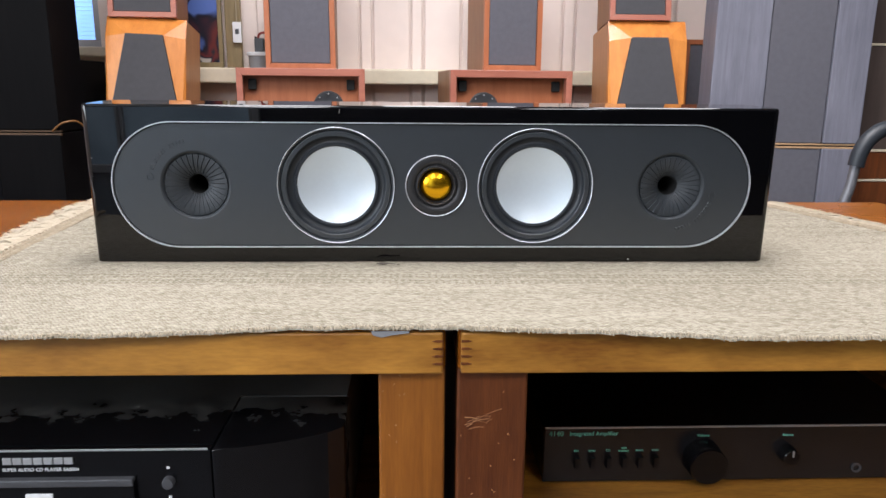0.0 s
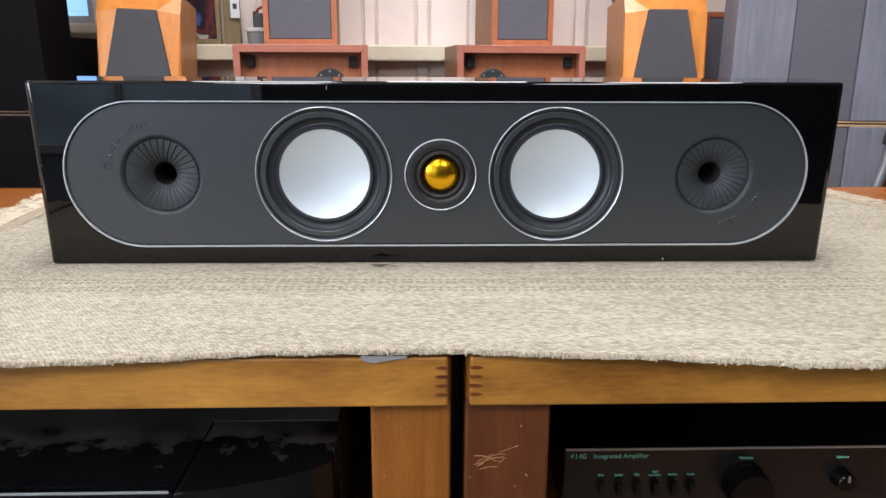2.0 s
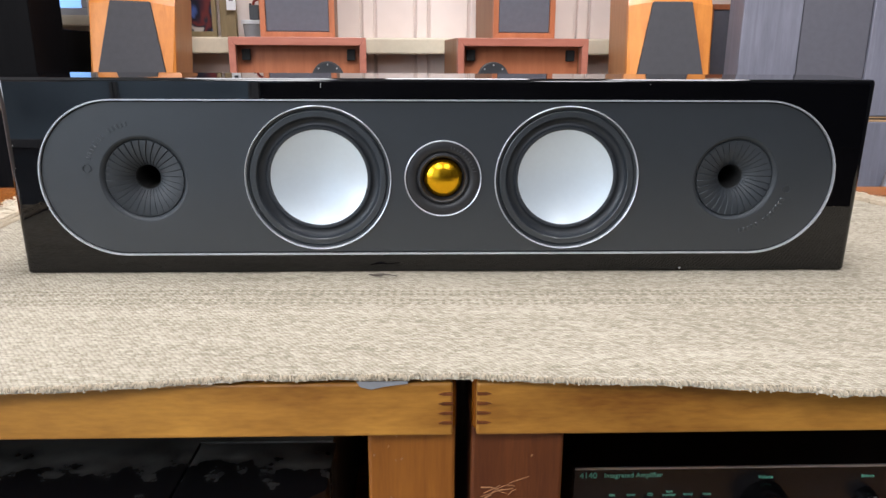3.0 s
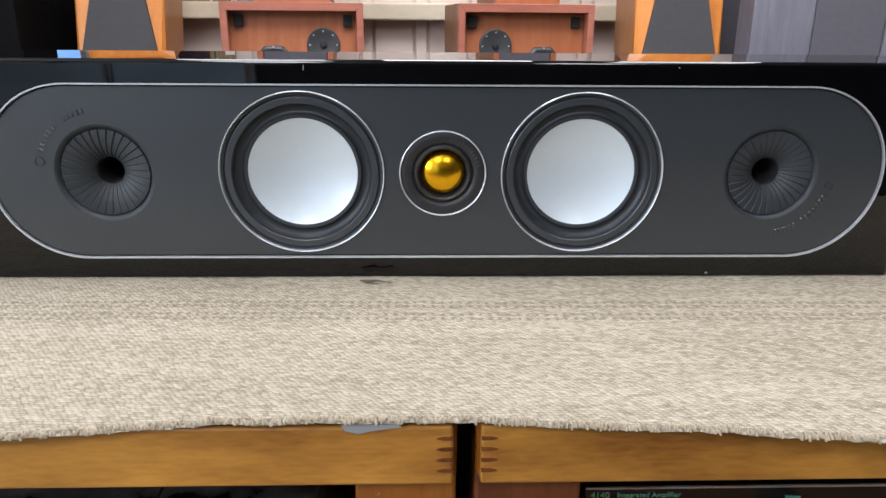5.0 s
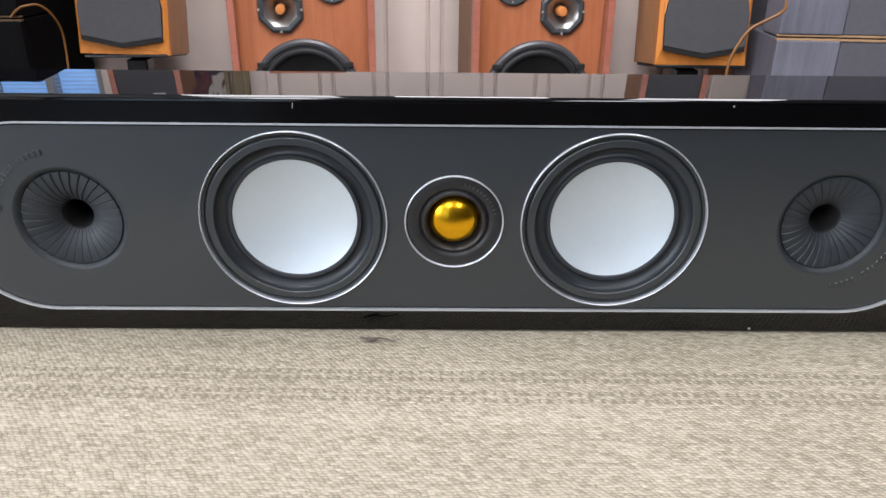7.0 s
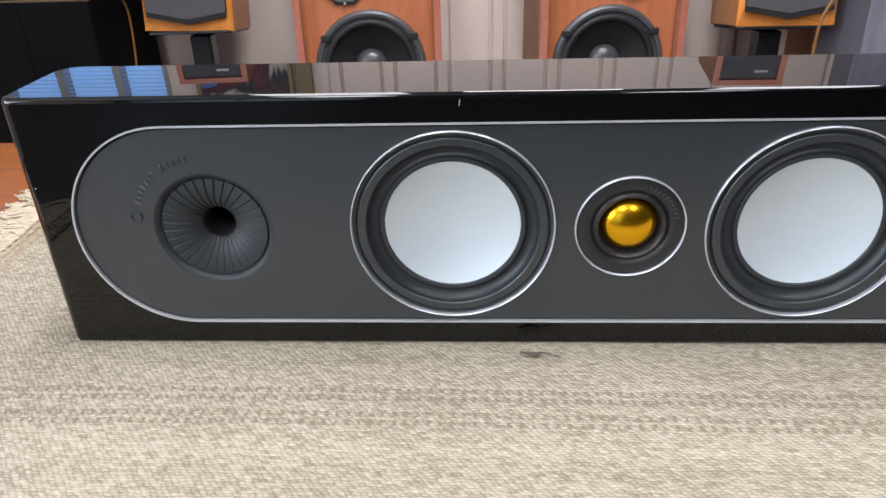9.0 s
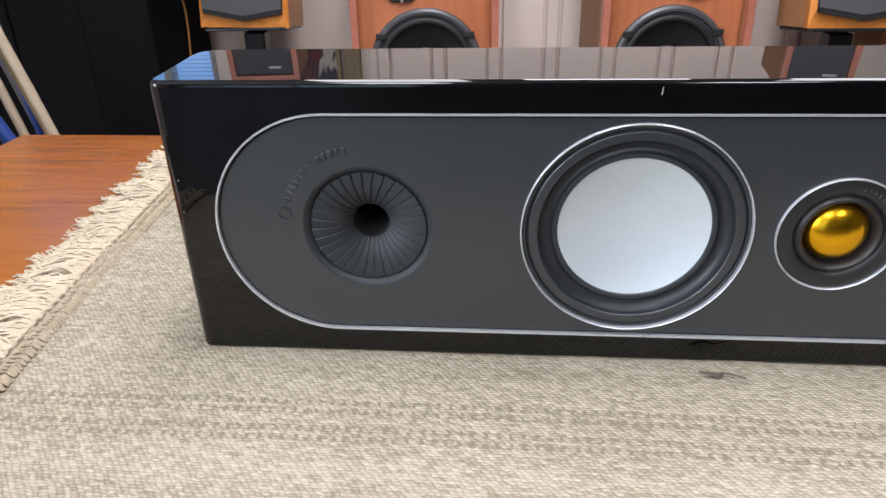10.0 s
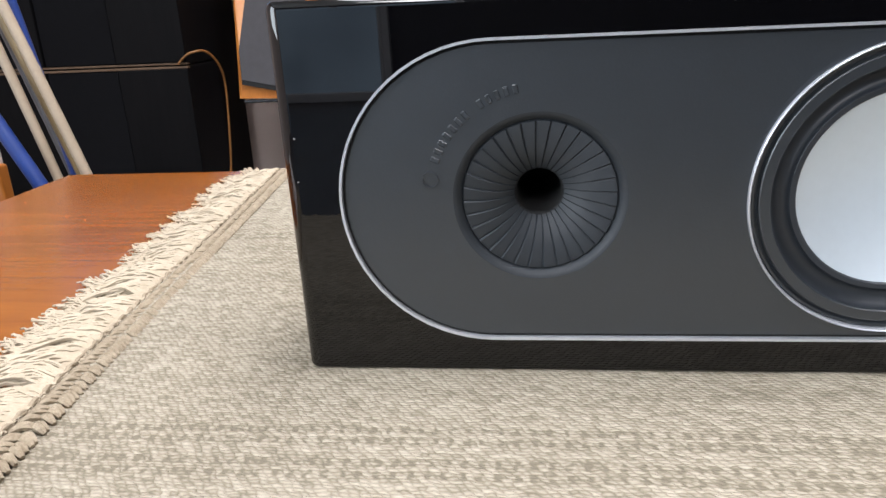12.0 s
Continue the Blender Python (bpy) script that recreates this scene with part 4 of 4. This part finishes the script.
def shelf_speaker(m, W, H, D, wood_front, grille, label, badge=True):
    """A bookshelf speaker: veneered case, bevelled front frame, cloth grille, badge near the top."""
    s = thing("bookshelf_loudspeaker", m, label, "loudspeaker")
    h, t = W / 2, 0.017
    part("case", box(-h, h, 0.012, D, 0.0, H, 0.002), BROWN_SIDE, s, "brown veneered case")
    part("frame_top", prism([(-h, H), (h, H), (h - t, H - t), (-h + t, H - t)], 0.0, 0.02, 0.001), wood_front, s)
    part("frame_bottom", prism([(-h, 0), (h, 0), (h - t, t), (-h + t, t)], 0.0, 0.02, 0.001), wood_front, s)
    for sx in (-1, 1):
        part("frame_side", prism([(sx * h, 0), (sx * h, H), (sx * (h - t), H - t), (sx * (h - t), t)], 0.0, 0.02, 0.001), wood_front, s)
    part("grille", box(-h + t + 0.001, h - t - 0.001, 0.004, 0.014, t + 0.001, H - t - 0.001, 0.003), grille, s, "dark cloth grille")
    if badge:
        part("badge", box(0.015, 0.052, 0.002, 0.006, H - t - 0.028, H - t - 0.021, 0.001), SILVER, s, "small plain metal badge")
    return s


# on the floor speakers
shelf_speaker(pose(-0.3945, 1.77, 0.822, 0, 0, 4), 0.226, 0.355, 0.24, HORN_WOOD, GRILLE, "orange-brown bookshelf speaker with grey grille, on a floor speaker")
shelf_speaker(pose(0.303, 1.77, 0.822, 0, 0, 9), 0.198, 0.345, 0.24, HORN_WOOD, GRILLE, "orange-brown bookshelf speaker with grey grille, on a floor speaker")


def facet_speaker(m, label):
    """A cherry stand speaker with bevelled facets round a tapered grille, on a black pillar stand."""
    W, H, D = 0.25, 0.474, 0.26
    s = thing("stand_loudspeaker", m, label, "loudspeaker", "cherry stand speakers")
    h = W / 2
    part("case", box(-h + 0.003, h - 0.003, 0.035, D, 0.0, H, 0.003), CHERRY_SIDE, s, "paler brown veneered case")
    outer = [(-h, 0), (h, 0), (h, H), (-h, H)]
    gt, gb = H - 0.058, 0.030
    inner = [(-0.112, gb + 0.02), (0.0, gb), (0.112, gb + 0.02), (0.114, 0.13), (0.058, gt), (-0.058, gt), (-0.114, 0.13)]
    bm = bmesh.new()
    o = [bm.verts.new((x, 0.035, z)) for x, z in outer]
    mid = [bm.verts.new((x, 0.012, z)) for x, z in ((-h, 0), (h, 0), (h, H * 0.86), (-h, H * 0.86))]
    i = [bm.verts.new((x, 0.0, z)) for x, z in inner]
    f = bm.faces.new
    f((mid[0], mid[1], i[2], i[1], i[0]))
    f((mid[1], mid[2], i[4], i[3], i[2]))
    f((mid[3], mid[0], i[0], i[6], i[5]))
    f((o[3], o[2], i[4], i[5]))
    f((o[2], mid[2], i[4]))
    f((o[3], i[5], mid[3]))
    f((o[2], o[1], mid[1], mid[2])), f((o[0], o[3], mid[3], mid[0])), f((o[1], o[0], mid[0], mid[1]))
    part("facet_front", bm, CHERRY, s, "bright cherry facets")
    part("grille", prism([(x * 0.99, z) for x, z in inner], -0.012, 0.004, 0.002), GRILLE3, s, "tapered charcoal grille")
    part("grille_foot", prism([(-0.110, gb + 0.008), (0, gb - 0.012), (0.110, gb + 0.008), (0.110, gb + 0.02), (0, gb), (-0.110, gb + 0.02)], -0.010, 0.003), BLACK, s)
    return s


def pillar_stand(m):
    s = thing("speaker_stand", m, "black metal pillar stand under a cherry speaker", "speaker stand", "black pillar stands")
    part("top_plate", box(-0.115, 0.115, 0.01, 0.25, -0.009, -0.0005, 0.002), BAMP, s, m=pose(0, 0, 0.512, -7, 0, 0))
    part("pillar", box(-0.03, 0.03, 0.10, 0.17, 0.02, 0.482, 0.004), BAMP, s)
    part("base_plate", box(-0.14, 0.14, 0.0, 0.27, 0.0, 0.02, 0.003), BAMP, s)


GRILLE3 = material("charcoal_grille_cloth", (0.062, 0.060, 0.065), 0.9, spots=0.1, scale=60, bump=0.3, bump_scale=900)
for x, y, a, roll, mx, mw in ((-0.902, 1.72, 5, 1.8, -0.905, 0.213), (0.724, 1.62, -1, 0, 0.70, 0.196)):
    pillar_stand(pose(x, y, 0, 0, 0, a))
    facet_speaker(pose(x, y, 0.512, -7, roll, a), "orange cherry wood speaker with tapered charcoal grille, on a stand")
    shelf_speaker(pose(mx, y + 0.075, 0.981, -7, 0, a), mw, 0.325, 0.18, ROSE, GRILLE3, "red-brown bookshelf speaker with dark grille, on a cherry speaker")
# a narrow speaker on the floor beyond
shelf_speaker(pose(1.045, 1.95, 0, 0, 0, 2), 0.20, 0.94, 0.26, HORN_WOOD, GRILLE, "narrow brown floor speaker with grey grille", False)


def tower(m, w, zs, ztop, side, cloth, label, panels, seam, depths):
    """Two tall cabinets, one on the other, each front divided into upright panels."""
    for k, (z0, z1) in enumerate(((0.0, zs), (zs + 0.004, ztop))):
        s = thing("tower_loudspeaker", m @ pose(0, 0, z0), label, "loudspeaker", "stacked tower speakers")
        H = z1 - z0
        part("cabinet", box(0.002, w - 0.002, 0.012, depths[k], 0, H, 0.003), side, s)
        for a, b, wooden in panels:
            part("front_panel", box(a + 0.001, b - 0.001, -0.004 if wooden else 0.002, 0.014, 0.006, H - 0.006, 0.003), side if wooden else cloth, s)
        part("edge_band", box(0, w, -0.001, 0.014, H - 0.006 if k == 0 else 0.0, H if k == 0 else 0.005, 0.001), seam, s, "bare pale edge band")


# darker copy of the bare edge, with the left towers' shade in its colour
SEAM_SHADED = material("bare_edge_shaded", (0.10, 0.058, 0.03), 0.6, spots=0.3, scale=40)
SEAM = material("bare_edge", (0.42, 0.26, 0.14), 0.6, spots=0.2, scale=40)
tower(pose(0.878, 1.53, 0, 0, 0, -6), 0.458, 0.598, 1.75, ASH, GRILLE, "grey-black ash tower cabinet with cloth panel, stacked in two", ((0, 0.162, True), (0.162, 0.349, False), (0.349, 0.458, True)), SEAM, (0.34, 0.13))
tower(pose(-1.702, 1.60, 0, 0, 0, 0), 0.592, 0.618, 1.17, ASH_SHADED, GRILLE_SHADED, "black ash tower cabinet with cloth panel, stacked in two", ((0, 0.19, True), (0.19, 0.395, False), (0.395, 0.592, True)), SEAM_SHADED, (0.19, 0.19))
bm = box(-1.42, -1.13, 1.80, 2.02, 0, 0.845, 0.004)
tagged(part("storage_cabinet", bm, ASH_SHADED), "plain black cabinet standing on the floor", "cabinet")


# ---- small things along the walls ----
def poster():
    m = bpy.data.materials.new("dark_print")
    m.use_nodes = True
    nt = m.node_tree
    co, n = nt.nodes.new("ShaderNodeTexCoord"), nt.nodes.new("ShaderNodeTexNoise")
    n.inputs["Scale"].default_value, n.inputs["Detail"].default_value, n.inputs["Distortion"].default_value = 5.5, 2, 1.5
    nt.links.new(co.outputs["Object"], n.inputs["Vector"])
    r = nt.nodes.new("ShaderNodeValToRGB")
    e = r.color_ramp.elements
    e[0].position, e[0].color = 0.38, (0.10, 0.16, 0.42, 1)
    e[1].position, e[1].color = 0.62, (0.45, 0.40, 0.36, 1)
    for p, c in ((0.43, (0.02, 0.02, 0.03, 1)), (0.50, (0.12, 0.03, 0.03, 1)), (0.56, (0.03, 0.03, 0.04, 1))):
        e.new(p).color = c
    r.color_ramp.interpolation = "EASE"
    nt.links.new(n.outputs[0], r.inputs[0])
    b = nt.nodes["Principled BSDF"]
    nt.links.new(r.outputs[0], b.inputs["Base Color"])
    b.inputs["Roughness"].default_value = 0.15
    t = thing("framed_picture", pose(-0.91, WALL_Y - 0.03, 0.83), "framed dark picture in red and blue, standing on the ledge", "picture")
    part("print", box(-0.16, 0.16, 0.004, 0.01, 0.02, 0.73), m, t, "dark print behind glass")
    bm = box(-0.175, 0.175, 0, 0.017, 0, 0.02, 0.002)
    box(-0.175, 0.175, 0, 0.017, 0.73, 0.75, 0.002, bm=bm)
    box(-0.175, -0.16, 0, 0.017, 0.02, 0.73, 0.002, bm=bm)
    box(0.16, 0.175, 0, 0.017, 0.02, 0.73, 0.002, bm=bm)
    part("frame", bm, OLIVE, t)


OLIVE = wood("olive_brown_timber", (0.16, 0.115, 0.055), (0.27, 0.20, 0.10), 0.5, (10, 10, 1))
poster()
tagged(part("trim", box(-0.719, -0.662, WALL_Y - 0.045, WALL_Y - 0.0205, 0.83, 2.7, 0.004), OLIVE), "olive brown timber post on the wall", "post", kind="structure")


def price_tag():
    t = thing("price_tag", pose(-0.672, WALL_Y - 0.062, 0.92), "white paper tag hanging on a string", "tag")
    part("card", box(-0.016, 0.016, 0, 0.002, 0, 0.073, 0.0008), WHITE, t)
    part("print_square", box(-0.007, 0.007, -0.0012, -0.0002, 0.03, 0.048), GREYMET2, t, "small dark printed square")
    part("string", tube([(0, 0.001, 0.071), (0.001, 0.004, 0.3), (0, 0.006, 0.45)], 0.0012, 5), FRINGE, t)


def jar():
    j = thing("jar", pose(-0.600, WALL_Y - 0.055, 0.83), "clear plastic tub with a white lid, on the ledge", "tub")
    part("tub", lathe([(0, 0), (0.032, 0), (0.036, 0.044), (0, 0.044)], 28), CLEAR, j, "cloudy clear tub", smooth=40, m=pose(0, 0, 0, 90, 0, 0))
    part("lid", lathe([(0, 0.044), (0.042, 0.044), (0.042, 0.055), (0.039, 0.057), (0, 0.057)], 28), WHITE, j, "white lid", smooth=30, m=pose(0, 0, 0, 90, 0, 0))
    p = thing("adapter", pose(-0.593, WALL_Y - 0.055, 0.887), "small grey plug adapter with a red lead, on the tub", "plug")
    part("body", box(-0.017, 0.017, -0.015, 0.015, 0, 0.05, 0.004), GREYMET2, p)
    part("pin", box(-0.018, -0.010, -0.004, 0.004, 0.05, 0.056, 0.001), BLACK, p)
    part("lead", tube(smooth_line([(-0.005, 0, 0.05), (0.0, 0, 0.064), (0.02, 0, 0.07), (0.05, 0, 0.064)], 6), 0.0045, 8), REDLEAD, p, "red lead", smooth=True)


CLEAR = material("cloudy_plastic", (0.30, 0.30, 0.31), 0.25, spots=0.1)
REDLEAD = material("red_lead", (0.25, 0.03, 0.02), 0.45, spots=0.1)
price_tag()
jar()


# ---- pipes and leads by the dark towers ----
def pipe(name, a, b, r, mat, label):
    """A leaning pipe through a and b, run on down to the floor and up to its end."""
    a, b = Vector(a), Vector(b)
    d = (a - b) / (a.z - b.z)
    lo, hi = b - d * (b.z - r), a + d * 0.35
    bend = Vector((0.012, 0, 0))
    t = tagged(part(name, tube(smooth_line([lo, lo.lerp(hi, 0.35) + bend, lo.lerp(hi, 0.7) + bend, hi], 6), r, 14), mat, smooth=50), label, "pipe", "leaning pipes")
    return t


pipe("pipe", (-0.984, 0.75, 0.771), (-0.912, 0.75, 0.525), 0.0078, CREAM, "cream plastic pipe leaning beside the rack")
pipe("pipe", (-1.003, 0.75, 0.696), (-0.966, 0.75, 0.543), 0.0072, CREAM, "cream plastic pipe leaning beside the rack")
pipe("pipe", (-1.024, 0.72, 0.627), (-0.970, 0.72, 0.514), 0.011, BLUE, "blue plastic pipe leaning beside the rack")
pipe("pipe", (-1.000, 0.80, 0.748), (-0.980, 0.80, 0.617), 0.007, BLUE, "thin blue pipe leaning beside the rack")
pipe("pipe", (-1.035, 0.82, 0.74), (-0.975, 0.82, 0.52), 0.014, GREYMET, "thick grey pipe leaning beside the rack")
pipe("pipe", (-1.022, 0.79, 0.77), (-0.945, 0.79, 0.52), 0.010, OLIVE, "brown pole leaning beside the rack")
tagged(part("wooden_board", box(-1.04, -0.915, 0.59, 0.61, 0, 0.57, 0.003), RACK_UP), "reddish wooden board standing on the floor", "board")


def lead(points, r, label):
    return tagged(part("lead", tube(smooth_line(points, 8), r, 8), CABLE, smooth=True), label, "cable")


lead([(-1.13, 1.590, 0.624), (-1.112, 1.588, 0.640), (-1.09, 1.59, 0.652), (-1.064, 1.62, 0.652), (-1.05, 1.66, 0.615), (-1.056, 1.70, 0.55), (-1.067, 1.70, 0.385), (-1.08, 1.70, 0.25), (-1.085, 1.70, 0.006)], 0.0032, "orange-brown lead hanging down the dark tower")
lead([(0.872, 1.50, 0.69), (0.845, 1.45, 0.671), (0.80, 1.45, 0.645), (0.772, 1.45, 0.628), (0.748, 1.45, 0.592), (0.732, 1.45, 0.544), (0.7285, 1.45, 0.47), (0.725, 1.45, 0.25), (0.72, 1.45, 0.006)], 0.004, "yellow-brown lead hanging beside the tower")


# ---- chair and cabinets at the eastern end ----
def chair():
    c = thing("armchair", pose(1.002, 1.0, 0), "tubular metal chair with padded black arms", "chair")
    pts = smooth_line([(-0.03, 0, 0.0), (0.004, 0, 0.44), (0.022, 0, 0.542), (0.031, 0, 0.603), (0.058, 0, 0.66), (0.10, 0, 0.682), (0.20, 0, 0.688), (0.42, 0, 0.685)], 8)
    part("frame", tube(pts, 0.0115, 14), DULLMET, c, "bent dull metal tube", smooth=50)
    part("arm_pad", tube(smooth_line([(0.029, 0, 0.59), (0.036, 0, 0.625), (0.058, 0, 0.66), (0.10, 0, 0.682), (0.20, 0, 0.688), (0.40, 0, 0.685)], 8), 0.0185, 16), SATIN_DARK, c, "black foam arm pad", smooth=50)
    part("rear_leg", tube([(0.42, 0, 0.685), (0.45, 0, 0.0)], 0.0115, 14), DULLMET, c, smooth=50)


chair()
for z0, z1, mat, lab in ((0.0, 0.49, RED_UP, "red-brown wooden cabinet with pale top edge"), (0.49, 0.585, RED_UP, "low red-brown wooden box on a cabinet"), (0.585, 0.91, BROWN_DARK := wood("dark_brown_veneer", (0.05, 0.035, 0.03), (0.085, 0.06, 0.05), 0.5, (9, 9, 1)), "dark brown speaker cabinet on a wooden box"), (0.91, 1.4, BROWN_DARK, "dark brown speaker cabinet on another one")):
    c = thing("stacked_cabinet", pose(1.385, 1.57, z0), lab, "cabinet", "stacked cabinets")
    part("body", box(0, 0.42, 0, 0.35, 0.0, z1 - z0 - 0.008, 0.003), mat, c)
    part("top_edge", box(-0.002, 0.422, -0.003, 0.352, z1 - z0 - 0.008, z1 - z0, 0.002), LEDGE if z0 < 0.6 else mat, c)

# scratches and specks on the reddish side board, and crumbs on the table top
def scratch(points, r, label, name="scratch"):
    tagged(part(name, tube(points, r, 4), CHIP2), label, "scratch", "worn marks on the rack")


CHIP2 = material("bare_scratched_wood", (0.36, 0.17, 0.075), 0.8, spots=0.3, scale=200)
rnd = random.Random(11)
for k in range(11):
    x, z = rnd.uniform(0.016, 0.034), rnd.uniform(0.511, 0.524)
    dx, dz = rnd.uniform(0.004, 0.013), rnd.uniform(-0.002, 0.007)
    scratch([(x, -0.1732, z), (x + dx * 0.5, -0.1732, z + dz * 0.6 + rnd.uniform(-0.001, 0.001)), (x + dx, -0.1732, z + dz)], rnd.uniform(0.00014, 0.0004), "pale scratch in the reddish side board")
for k in range(26):
    x, z = (rnd.uniform(0.014, 0.058), rnd.uniform(0.42, 0.555)) if k % 2 else (rnd.uniform(-0.045, 0.0), rnd.uniform(0.42, 0.555))
    scratch([(x, -0.1732, z), (x + rnd.uniform(-0.0012, 0.0012), -0.1732, z + 0.0012)], rnd.uniform(0.0003, 0.0006), "tiny pale nick in the upright board", "nick")
for k in range(7):
    x, y = rnd.uniform(-0.68, -0.54), rnd.uniform(0.05, 0.39)
    scratch([(x, y, TOP + 0.0002), (x + rnd.uniform(-0.002, 0.002), y + 0.001, TOP + 0.0006)], rnd.uniform(0.0002, 0.0005), "pale crumb on the varnished top", "crumb")

# a strip of clear tape under the runner's edge
tagged(part("tape_strip", prism([(-0.050, 0.5912), (-0.044, 0.5896), (-0.036, 0.5915), (-0.024, 0.5930), (-0.024, 0.5945), (-0.052, 0.5945)], -0.1842, -0.1836, 0.0002), CLEAR), "torn strip of greyish tape on the rack edge", "tape")
